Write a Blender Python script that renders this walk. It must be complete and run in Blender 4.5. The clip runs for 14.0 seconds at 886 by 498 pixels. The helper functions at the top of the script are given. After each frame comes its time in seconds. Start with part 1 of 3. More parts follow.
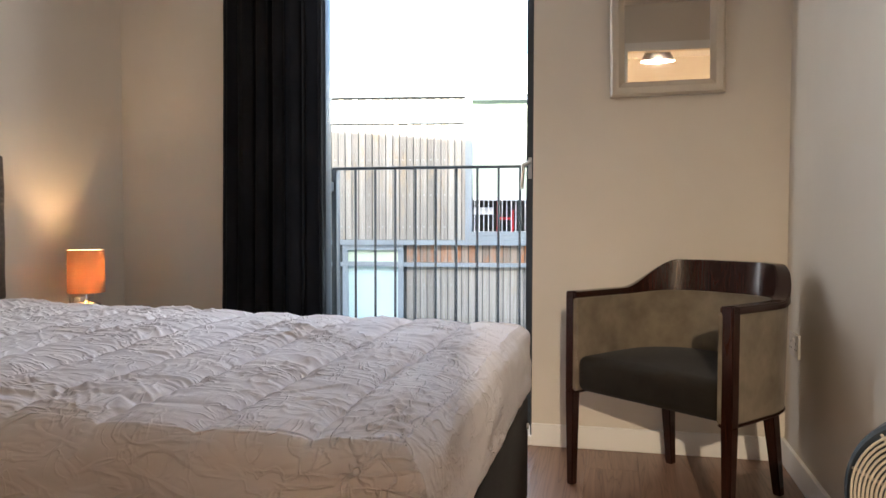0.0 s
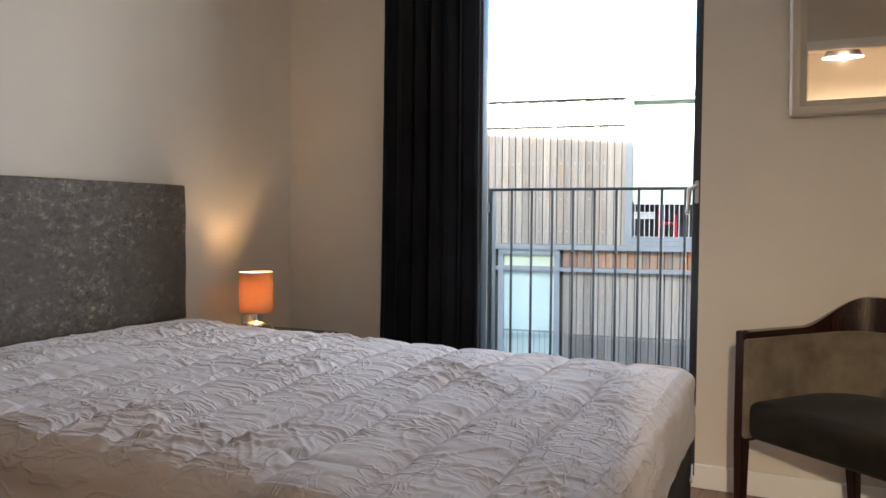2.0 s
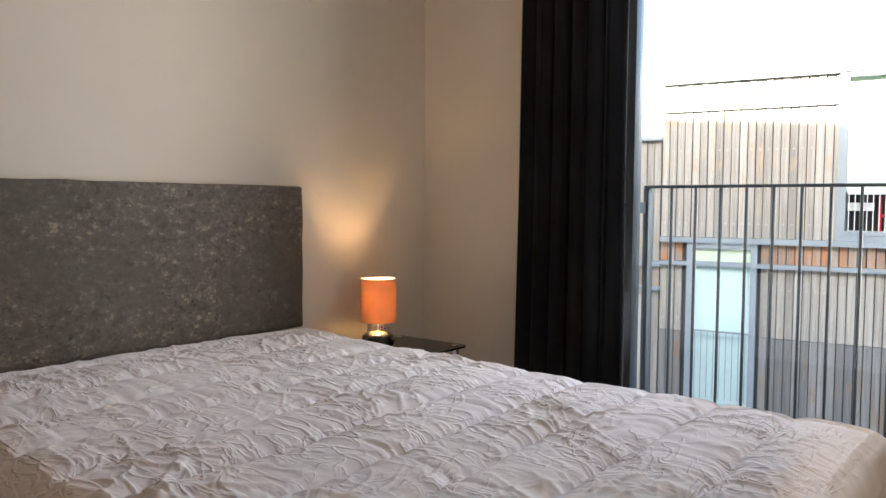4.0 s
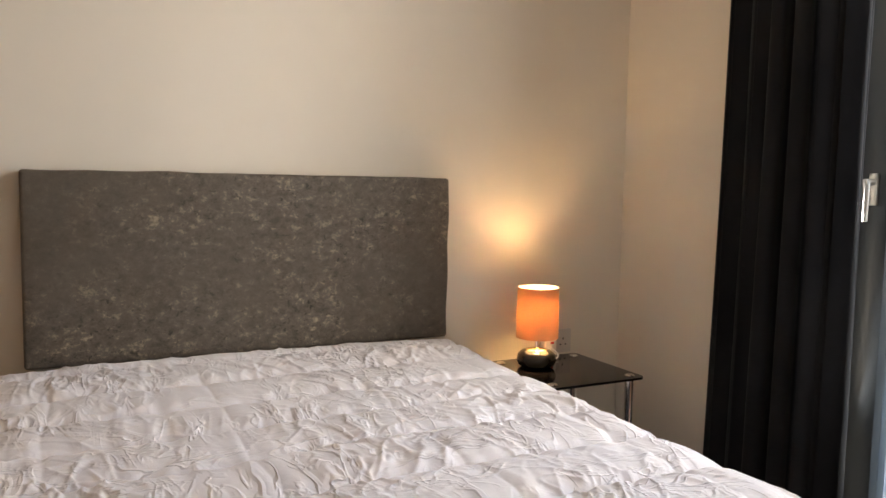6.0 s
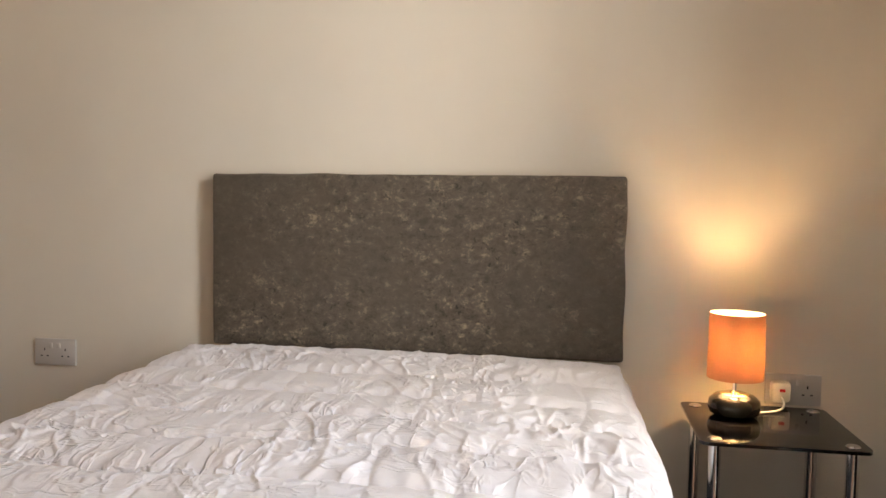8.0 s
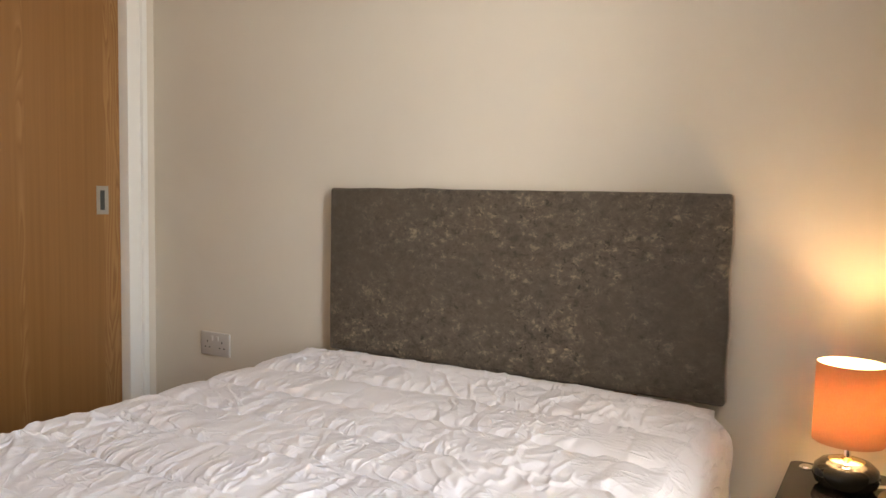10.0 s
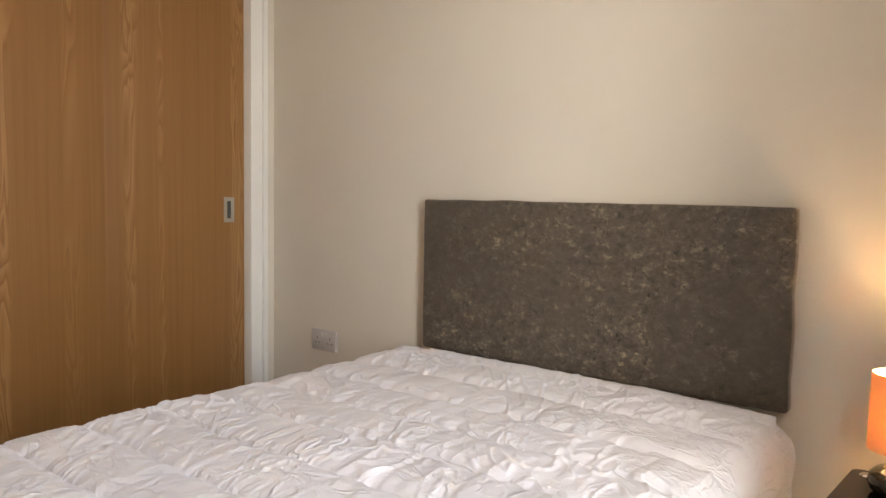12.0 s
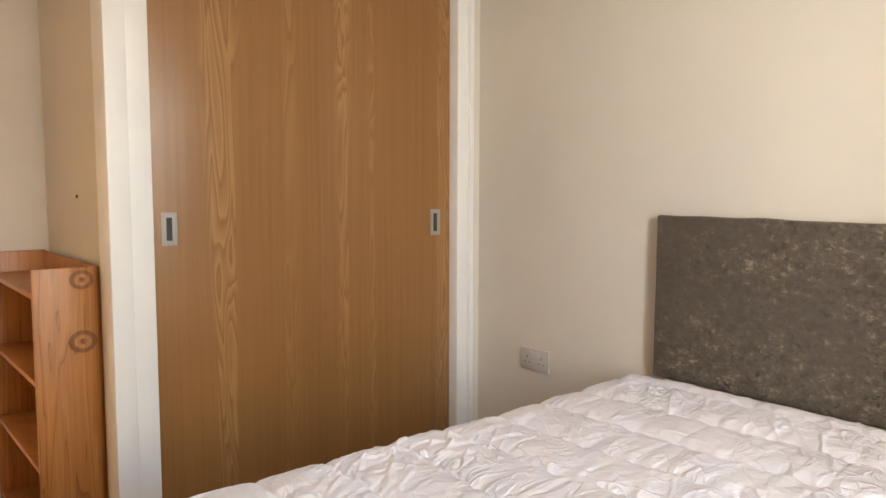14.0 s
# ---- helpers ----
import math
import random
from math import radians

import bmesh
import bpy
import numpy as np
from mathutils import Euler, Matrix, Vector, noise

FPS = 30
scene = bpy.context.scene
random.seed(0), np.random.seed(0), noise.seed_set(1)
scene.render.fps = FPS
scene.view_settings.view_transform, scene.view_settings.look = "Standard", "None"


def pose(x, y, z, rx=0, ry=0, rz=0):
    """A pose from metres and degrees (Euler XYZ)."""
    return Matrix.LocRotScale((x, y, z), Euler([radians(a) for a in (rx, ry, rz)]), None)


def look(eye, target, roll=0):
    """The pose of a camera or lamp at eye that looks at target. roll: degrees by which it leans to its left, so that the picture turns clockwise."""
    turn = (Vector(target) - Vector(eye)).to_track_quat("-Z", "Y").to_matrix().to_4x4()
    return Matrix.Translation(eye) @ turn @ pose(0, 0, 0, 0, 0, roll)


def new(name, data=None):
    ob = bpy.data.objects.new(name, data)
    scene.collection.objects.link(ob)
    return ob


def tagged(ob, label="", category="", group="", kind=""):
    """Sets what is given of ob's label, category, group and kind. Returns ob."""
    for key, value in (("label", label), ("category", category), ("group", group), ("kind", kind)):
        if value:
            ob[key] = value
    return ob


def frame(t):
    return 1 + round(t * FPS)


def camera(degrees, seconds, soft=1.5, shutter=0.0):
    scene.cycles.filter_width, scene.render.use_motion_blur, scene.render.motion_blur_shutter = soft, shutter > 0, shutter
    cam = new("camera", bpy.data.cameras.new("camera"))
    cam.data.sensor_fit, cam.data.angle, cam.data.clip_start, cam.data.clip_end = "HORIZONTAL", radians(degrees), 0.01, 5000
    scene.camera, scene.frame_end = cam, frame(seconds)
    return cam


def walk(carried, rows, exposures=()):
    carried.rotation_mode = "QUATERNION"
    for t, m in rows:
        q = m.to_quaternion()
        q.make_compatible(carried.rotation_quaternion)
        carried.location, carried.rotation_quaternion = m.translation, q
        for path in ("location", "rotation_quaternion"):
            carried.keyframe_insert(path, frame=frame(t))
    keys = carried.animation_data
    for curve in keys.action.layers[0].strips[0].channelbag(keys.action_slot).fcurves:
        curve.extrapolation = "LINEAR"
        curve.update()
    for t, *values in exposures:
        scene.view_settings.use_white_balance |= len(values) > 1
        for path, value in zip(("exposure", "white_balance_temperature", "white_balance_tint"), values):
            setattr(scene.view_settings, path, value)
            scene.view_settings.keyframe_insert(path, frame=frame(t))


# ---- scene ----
cam = camera(59.9, 14.0)
PATH = [
    (0, (0.002, 0.14, 0.925), (-0.434, 2.09, 0.849), 0.1),
    (0.5, (0.001, 0.15, 0.967), (-0.482, 2.089, 0.886), 0.1),
    (1, (0.003, 0.16, 0.999), (-0.561, 2.077, 0.917), 0.2),
    (1.5, (-0.004, 0.18, 1.024), (-0.694, 2.055, 0.939), 0.3),
    (2, (-0.013, 0.192, 1.041), (-0.832, 2.014, 0.956), 0.4),
    (2.5, (-0.019, 0.227, 1.057), (-0.953, 1.993, 0.969), 0.6),
    (3, (-0.033, 0.282, 1.065), (-1.064, 1.994, 0.978), 0.5),
    (5.5, (0.083, 1.242, 1.141), (-1.561, 2.368, 0.964), 0.8),
    (6, (0.067, 1.374, 1.142), (-1.711, 2.274, 0.969), 1.1),
    (6.5, (0.058, 1.599, 1.11), (-1.823, 2.262, 0.954), 0.8),
    (7, (0.052, 1.848, 1.1), (-1.92, 2.146, 0.951), 0.7),
    (7.5, (0.017, 2.123, 1.08), (-1.978, 2.07, 0.948), 0.7),
    (8, (0.022, 2.383, 1.071), (-1.945, 2.044, 0.955), 0.8),
    (8.5, (0.021, 2.557, 1.107), (-1.871, 1.924, 0.976), 1.0),
    (9.2, (-0.12, 2.66, 1.118), (-1.87, 1.90, 0.985), 1.0),
    (9.75, (-0.225, 2.80, 1.135), (-1.90, 1.90, 0.998), 1.05),
    (10.4, (-0.195, 2.95, 1.152), (-1.82, 1.87, 1.015), 1.1),
    (11, (-0.097, 3.04, 1.167), (-1.702, 1.855, 1.032), 1.1),
    (11.5, (-0.139, 3.076, 1.174), (-1.699, 1.833, 1.03), 0.9),
    (12, (-0.144, 3.076, 1.176), (-1.673, 1.794, 1.032), 0.9),
    (12.5, (-0.135, 3.062, 1.184), (-1.63, 1.741, 1.04), 0.8),
    (13, (-0.137, 3.023, 1.188), (-1.588, 1.654, 1.045), 0.9),
    (13.5, (-0.109, 2.905, 1.239), (-1.499, 1.477, 1.068), 0.6),
    (14, (-0.094, 2.765, 1.263), (-1.349, 1.218, 1.085), 0.1),
]
EXPOSURES = [(0.0, 3.19, 6050, 10), (1.5, 2.92, 6050, 10), (3.0, 2.87, 6100, 10), (4.5, 3.26, 6500, 10), (5.5, 3.49, 6700, 10), (6.5, 3.53, 6900, 10), (7.5, 3.59, 6900, 10), (8.5, 3.61, 6950, 10), (11.0, 3.53, 6950, 10), (13.0, 3.72, 6900, 10), (14.0, 3.92, 6900, 10)]
walk(cam, [(t, look(eye, target, roll)) for t, eye, target, roll in PATH], EXPOSURES)

# ---- light ----
SUN_EL, SUN_AZ = radians(27), radians(172)
world = bpy.data.worlds.new("sky")
scene.world = world
world.use_nodes = True
wn = world.node_tree
sky = wn.nodes.new("ShaderNodeTexSky")
sky.sky_type, sky.sun_disc = "NISHITA", False
sky.sun_elevation, sky.sun_rotation = SUN_EL, SUN_AZ
sky.air_density, sky.dust_density, sky.ozone_density = 1.0, 3.0, 1.0
wn.links.new(sky.outputs[0], wn.nodes["Background"].inputs[0])
wn.nodes["Background"].inputs[1].default_value = 0.15


def lamp(name, kind, m, energy, color, **more):
    data = bpy.data.lights.new(name, kind)
    data.energy, data.color = energy, color
    if "size" in more:
        data.shape, data.size, data.size_y = "RECTANGLE", more["size"], more["size_y"]
    if "radius" in more:
        data.shadow_soft_size = more["radius"]
    if "angle" in more:
        data.angle = more["angle"]
    ob = new(name, data)
    ob.matrix_basis = m
    return ob


sun_way = Vector((math.sin(SUN_AZ) * math.cos(SUN_EL), math.cos(SUN_AZ) * math.cos(SUN_EL), math.sin(SUN_EL)))
lamp("sun", "SUN", look(sun_way * 30, (0, 0, 0)), 5.0, (1.0, 0.93, 0.82), angle=radians(0.5))
# added fill lamps for sky light: under the window's head, beside it, along its jamb
lamp("window_sky_fill", "AREA", look((-0.60, 3.53, 2.13), (-1.75, 0.2, 0.80)), 1.3, (1.0, 0.97, 0.95), size=0.44, size_y=0.18)
lamp("side_sky_fill", "AREA", look((-0.395, 4.06, 1.30), (-1.385, 3.92, 1.22)), 5.2, (1.0, 0.97, 0.95), size=0.44, size_y=1.6)
lamp("side_sky_fill", "AREA", look((-1.325, 3.345, 1.33), (-0.625, 2.615, 1.25)), 1.05, (1.0, 0.97, 0.95), size=0.07, size_y=1.6)
lamp("bedside_bulb", "POINT", pose(-2.04, 2.797, 0.715), 0.78, (1.0, 0.62, 0.31), radius=0.018)
lamp("pendant_bulb", "POINT", pose(0.45, -2.6, 2.186), 62, (1.0, 0.77, 0.52), radius=0.03)

# ---- materials ----


class Mat:
    """A small node-tree writer."""

    def __init__(self, name, rough=0.6, metal=0.0, color=(0.5, 0.5, 0.5)):
        self.m = bpy.data.materials.new(name)
        self.m.use_nodes = True
        self.t = self.m.node_tree
        self.b = self.t.nodes["Principled BSDF"]
        self.b.inputs["Base Color"].default_value = (*color, 1)
        self.b.inputs["Roughness"].default_value = rough
        self.b.inputs["Metallic"].default_value = metal

    def node(self, kind, **props):
        n = self.t.nodes.new(kind)
        for k, v in props.items():
            n.inputs[k].default_value = v
        return n

    def coord(self, scale=(1, 1, 1), rot=(0, 0, 0), per_object=False):
        tc = self.node("ShaderNodeTexCoord")
        mp = self.node("ShaderNodeMapping")
        mp.inputs["Scale"].default_value = scale
        mp.inputs["Rotation"].default_value = rot
        self.t.links.new(tc.outputs["Object"], mp.inputs["Vector"])
        if per_object:
            info = self.node("ShaderNodeObjectInfo")
            mul = self.node("ShaderNodeVectorMath")
            mul.operation = "SCALE"
            mul.inputs[0].default_value = (13.1, 7.7, 5.3)
            self.t.links.new(info.outputs["Random"], mul.inputs["Scale"])
            self.t.links.new(mul.outputs[0], mp.inputs["Location"])
        return mp.outputs[0]

    def noise(self, vec, scale, detail=4, rough=0.55, distort=0.0):
        n = self.node("ShaderNodeTexNoise", Scale=scale, Detail=detail, Roughness=rough, Distortion=distort)
        self.t.links.new(vec, n.inputs["Vector"])
        return n.outputs["Fac"]

    def ramp(self, fac, stops):
        r = self.node("ShaderNodeValToRGB")
        els = r.color_ramp.elements
        while len(els) < len(stops):
            els.new(0.5)
        for e, (p, c) in zip(els, stops):
            e.position, e.color = p, (*c, 1) if len(c) == 3 else c
        self.t.links.new(fac, r.inputs[0])
        return r.outputs[0]

    def mix(self, fac, a, b, mode="MIX"):
        n = self.node("ShaderNodeMix")
        n.data_type, n.blend_type = "RGBA", mode
        for sock, v in ((n.inputs[0], fac), (n.inputs[6], a), (n.inputs[7], b)):
            if isinstance(v, (int, float)):
                sock.default_value = v
            elif isinstance(v, tuple):
                sock.default_value = (*v, 1)
            else:
                self.t.links.new(v, sock)
        return n.outputs[2]

    def color(self, out):
        self.t.links.new(out, self.b.inputs["Base Color"])
        return self

    def rough(self, out):
        self.t.links.new(out, self.b.inputs["Roughness"])
        return self

    def bump(self, fac, strength=0.2, dist=0.002):
        n = self.node("ShaderNodeBump", Strength=strength, Distance=dist)
        self.t.links.new(fac, n.inputs["Height"])
        self.t.links.new(n.outputs[0], self.b.inputs["Normal"])
        return self


def painted(name, color, vary=0.04, rough=0.7, grain=220, strength=0.12):
    """Rolled or brushed paint: a fine orange-peel and faint patches."""
    k = Mat(name, rough)
    v = k.coord()
    lo = tuple(c * (1 - vary) for c in color)
    hi = tuple(min(1, c * (1 + vary * 0.5)) for c in color)
    k.color(k.ramp(k.noise(v, 2.2, 5), [(0.3, lo), (0.7, hi)]))
    k.bump(k.noise(v, grain, 3), strength, 0.0008)
    return k.m


def grained(name, dark, mid, light, axis=2, rough=0.42, scale=1.0, per_object=False, figure=True):
    """Wood with long grain along one axis and cathedral figure."""
    k = Mat(name, rough)
    s = [9.0 * scale] * 3
    s[axis] = 0.5 * scale
    v = k.coord(tuple(s), per_object=per_object)
    n1 = k.noise(v, 1.3, 3, 0.5, 1.2)
    wave = k.node("ShaderNodeMath")
    wave.operation = "MULTIPLY"
    wave.inputs[1].default_value = 9.0
    k.t.links.new(n1, wave.inputs[0])
    fr = k.node("ShaderNodeMath")
    fr.operation = "FRACT" if figure else "SINE"
    k.t.links.new(wave.outputs[0], fr.inputs[0])
    base = k.ramp(fr.outputs[0], [(0.0, mid), (0.55, light), (0.9, mid), (1.0, dark)])
    s2 = [120.0 * scale] * 3
    s2[axis] = 2.2 * scale
    fine = k.noise(k.coord(tuple(s2), per_object=per_object), 1.0, 4, 0.6)
    shade = k.ramp(fine, [(0.25, (0.78, 0.76, 0.74)), (0.75, (1.06, 1.05, 1.04))])
    k.color(k.mix(1.0, base, shade, "MULTIPLY"))
    k.bump(fine, 0.10, 0.001)
    return k.m


M_WALL = painted("wall_paint", (0.71, 0.652, 0.562))
M_CEIL = painted("ceiling_paint", (0.80, 0.79, 0.76))
M_TRIM = painted("trim_gloss", (0.86, 0.85, 0.81), 0.03, 0.45, 90, 0.05)
M_DARKFRAME = painted("anthracite_coat", (0.035, 0.045, 0.055), 0.15, 0.38, 300, 0.08)
M_RAIL = painted("railing_coat", (0.035, 0.043, 0.05), 0.2, 0.4, 300, 0.1)


def veneer():
    """Ash veneer: straight fine grain, with narrow columns of cathedral figure."""
    k = Mat("ash_veneer", 0.36)
    fine = k.noise(k.coord((70, 70, 1.1)), 1.0, 4, 0.6)
    base = k.ramp(fine, [(0.25, (0.262, 0.122, 0.037)), (0.75, (0.325, 0.158, 0.051))])
    fig = k.noise(k.coord((11, 11, 1.15)), 1.0, 2, 0.45, 0.7)
    times = k.node("ShaderNodeMath")
    times.operation = "MULTIPLY"
    times.inputs[1].default_value = 13.0
    k.t.links.new(fig, times.inputs[0])
    fr = k.node("ShaderNodeMath")
    fr.operation = "FRACT"
    k.t.links.new(times.outputs[0], fr.inputs[0])
    lines = k.ramp(fr.outputs[0], [(0.0, (0.255, 0.116, 0.035)), (0.25, (0.325, 0.160, 0.053)), (0.8, (0.43, 0.235, 0.088)), (1.0, (0.265, 0.122, 0.037))])
    column = k.ramp(k.noise(k.coord((8.5, 0, 0.12)), 1.0, 1, 0.3, 0.0), [(0.575, (0, 0, 0)), (0.625, (0.85, 0.85, 0.85))])
    k.color(k.mix(column, base, lines))
    k.bump(fine, 0.08, 0.001)
    return k.m


M_DOOR = veneer()
M_PINE = grained("pine", (0.30, 0.105, 0.024), (0.47, 0.185, 0.046), (0.54, 0.235, 0.066), 2, 0.4, 0.8)
M_PINE_DARK = grained("pine_round_knot", (0.16, 0.055, 0.014), (0.25, 0.095, 0.026), (0.31, 0.13, 0.04), 2, 0.4, 0.8)
M_KNOT = Mat("pine_knot", 0.45, color=(0.20, 0.07, 0.02))
M_KNOT.color(M_KNOT.ramp(M_KNOT.noise(M_KNOT.coord(), 60, 3), [(0.3, (0.14, 0.05, 0.015)), (0.7, (0.30, 0.12, 0.035))]))
M_KNOT = M_KNOT.m
M_MAHOG = grained("mahogany", (0.008, 0.0026, 0.0018), (0.020, 0.006, 0.004), (0.035, 0.011, 0.0065), 2, 0.22, 1.4)
M_FLOOR = grained("laminate", (0.13, 0.066, 0.04), (0.21, 0.115, 0.072), (0.27, 0.155, 0.10), 1, 0.4, 1.0, True)
M_WHITE = painted("white_plastic", (0.78, 0.76, 0.72), 0.02, 0.3, 400, 0.03)
M_SOCKET = painted("socket_plastic", (0.56, 0.53, 0.50), 0.03, 0.35, 400, 0.03)
M_SLOT = Mat("slot_black", 0.6, color=(0.01, 0.01, 0.01)).m
M_CHROME = Mat("chrome", 0.12, 1.0, (0.75, 0.75, 0.76)).m
M_STEEL = Mat("brushed_steel", 0.32, 1.0, (0.58, 0.57, 0.55)).m
M_MIRROR = Mat("mirror_silver", 0.015, 1.0, (0.74, 0.75, 0.74)).m
M_BLACKGLASS = Mat("black_glass", 0.06, 0.0, (0.008, 0.007, 0.007)).m
M_GRILLE = painted("cream_grille_plastic", (0.60, 0.55, 0.46), 0.04, 0.35, 400, 0.03)
M_RED = painted("red_plastic", (0.6, 0.02, 0.03), 0.05, 0.4)


def cloth(name, lo, hi, weave=900, rough=0.95, patch=6.0, sheen=0.3, strength=0.25):
    k = Mat(name, rough)
    v = k.coord()
    k.color(k.ramp(k.noise(v, patch, 5), [(0.3, lo), (0.7, hi)]))
    k.bump(k.noise(v, weave, 2), strength, 0.0006)
    k.b.inputs["Sheen Weight"].default_value = sheen
    k.b.inputs["Specular IOR Level"].default_value = 0.2
    return k.m




def creased_cotton():
    """White cotton with fine sharp creases that run in two directions."""
    k = Mat("white_cotton", 0.85)
    k.color(k.ramp(k.noise(k.coord(), 3.0, 5), [(0.3, (0.74, 0.71, 0.735)), (0.7, (0.81, 0.785, 0.81))]))
    one = k.ramp(k.noise(k.coord((8, 21, 20)), 1.0, 2, 0.45, 0.8), [(0.43, (0, 0, 0)), (0.5, (1, 1, 1)), (0.58, (0, 0, 0))])
    two = k.ramp(k.noise(k.coord((24, 9, 20), (0, 0, 0.5)), 1.0, 2, 0.45, 0.8), [(0.45, (0, 0, 0)), (0.5, (1, 1, 1)), (0.55, (0, 0, 0))])
    patch = k.ramp(k.noise(k.coord(), 4.5, 3), [(0.42, (0.04, 0.04, 0.04)), (0.62, (1, 1, 1))])
    patch_two = k.ramp(k.noise(k.coord((1.2, 1, 1), (0, 0, 1.2)), 4.0, 3), [(0.45, (0, 0, 0)), (0.65, (1, 1, 1))])
    folds = k.mix(0.5, k.mix(1.0, one, patch, "MULTIPLY"), k.mix(1.0, two, patch_two, "MULTIPLY"))
    k.bump(k.mix(0.03, folds, k.noise(k.coord(), 1300, 2)), 0.85, 0.008)
    k.b.inputs["Sheen Weight"].default_value = 0.15
    k.b.inputs["Specular IOR Level"].default_value = 0.2
    return k.m


M_SHEET = creased_cotton()
M_CURTAIN = cloth("blackout_cloth", (0.020, 0.021, 0.024), (0.032, 0.033, 0.037), 700, 0.9, 4.0, 0.1)
M_DIVAN = cloth("divan_cloth", (0.012, 0.011, 0.012), (0.02, 0.019, 0.02), 700, 0.95, 6.0, 0.03)
M_SEAT = cloth("seat_velvet", (0.012, 0.010, 0.007), (0.022, 0.018, 0.013), 600, 0.85, 9.0, 0.06)
M_SEAT.node_tree.nodes["Principled BSDF"].inputs["Specular IOR Level"].default_value = 0.08
M_TAUPE = cloth("taupe_velvet", (0.13, 0.105, 0.072), (0.23, 0.19, 0.135), 600, 0.85, 11.0, 0.15)


def crushed():
    """Crushed velvet: pile lies in patches; glints and dark sides of its flakes are put into the colour."""
    k = Mat("crushed_velvet", 0.5)
    v = k.coord((1, 1, 1))
    big = k.noise(v, 2.6, 6, 0.65, 0.2)
    zone = k.ramp(big, [(0.40, (0.12, 0.12, 0.12)), (0.62, (1, 1, 1))])
    flake = k.noise(k.coord((1, 0.8, 1.1)), 42, 8, 0.76, 0.3)
    crease = k.noise(k.coord((1, 1.0, 1.4)), 48, 6, 0.7, 0.5)
    plain = k.ramp(k.noise(v, 9, 6, 0.7), [(0.3, (0.066, 0.053, 0.040)), (0.7, (0.098, 0.080, 0.061))])
    col = k.ramp(flake, [(0.36, (0.050, 0.040, 0.031)), (0.46, (0.085, 0.069, 0.053)), (0.56, (0.120, 0.097, 0.073)), (0.64, (0.31, 0.245, 0.172))])
    dark_fleck = k.ramp(crease, [(0.36, (0.20, 0.18, 0.16)), (0.43, (1, 1, 1))])
    k.color(k.mix(zone, plain, k.mix(1.0, col, dark_fleck, "MULTIPLY")))
    k.rough(k.ramp(flake, [(0.35, (0.75, 0.75, 0.75)), (0.7, (0.40, 0.40, 0.40))]))
    k.bump(k.mix(zone, (0.5, 0.5, 0.5), flake), 0.6, 0.003)
    k.b.inputs["Sheen Weight"].default_value = 1.0
    k.b.inputs["Sheen Roughness"].default_value = 0.32
    k.b.inputs["Sheen Tint"].default_value = (1.0, 0.83, 0.67, 1)
    return k.m


M_CRUSHED = crushed()


def shade_cloth(name, lo, hi, lit, share):
    """Cloth that lets part of the light behind it through."""
    k = Mat(name, 0.9)
    v = k.coord((1, 1, 0.35))
    k.color(k.ramp(k.noise(v, 500, 2), [(0.3, lo), (0.7, hi)]))
    tr = k.node("ShaderNodeBsdfTranslucent")
    tr.inputs[0].default_value = (*lit, 1)
    mx = k.node("ShaderNodeMixShader")
    mx.inputs[0].default_value = share
    out = k.t.nodes["Material Output"]
    k.t.links.new(k.b.outputs[0], mx.inputs[1])
    k.t.links.new(tr.outputs[0], mx.inputs[2])
    k.t.links.new(mx.outputs[0], out.inputs[0])
    return k.m


M_SHADE = shade_cloth("lampshade_cloth", (0.36, 0.22, 0.15), (0.44, 0.28, 0.20), (0.72, 0.46, 0.33), 0.44)
M_LINING = shade_cloth("lampshade_lining", (0.74, 0.70, 0.62), (0.78, 0.74, 0.66), (0.8, 0.74, 0.64), 0.5)
M_CERAMIC = Mat("glazed_dark", 0.12, color=(0.02, 0.017, 0.012)).m
M_GOLD = Mat("mirror_gold", 0.15, 1.0, (0.75, 0.55, 0.25)).m
M_FRAME = painted("mirror_frame_paint", (0.52, 0.46, 0.37), 0.06, 0.34, 60, 0.15)


def clear_glass(name, tint=(0.96, 0.98, 0.98)):
    k = Mat(name, 0.0)
    tr = k.node("ShaderNodeBsdfTransparent")
    tr.inputs[0].default_value = (*tint, 1)
    gl = k.node("ShaderNodeBsdfGlossy")
    gl.inputs["Roughness"].default_value = 0.01
    fr = k.node("ShaderNodeFresnel", IOR=1.35)
    mx = k.node("ShaderNodeMixShader")
    out = k.t.nodes["Material Output"]
    k.t.links.new(fr.outputs[0], mx.inputs[0])
    k.t.links.new(tr.outputs[0], mx.inputs[1])
    k.t.links.new(gl.outputs[0], mx.inputs[2])
    k.t.links.new(mx.outputs[0], out.inputs[0])
    return k.m


M_GLASS = clear_glass("pane_glass")


def weathered(name, grey, rust, amount):
    """Silvered timber cladding; each board differs, with tan streaks."""
    k = Mat(name, 0.85)
    v = k.coord((30, 30, 0.9), per_object=True)
    n = k.noise(v, 1.0, 5, 0.6)
    info = k.node("ShaderNodeObjectInfo")
    tone = k.ramp(info.outputs["Random"], [(0.0, tuple(c * 0.78 for c in grey)), (1.0, tuple(c * 1.2 for c in grey))])
    streak = k.ramp(n, [(0.3, (0.72, 0.72, 0.72)), (0.7, (1.15, 1.15, 1.15))])
    base = k.mix(1.0, tone, streak, "MULTIPLY")
    patch = k.ramp(k.noise(k.coord((6, 6, 2.0), per_object=True), 1.0, 4), [(0.62 - amount, (0, 0, 0)), (0.85 - amount, (1, 1, 1))])
    k.color(k.mix(patch, base, rust))
    k.bump(n, 0.3, 0.004)
    return k.m


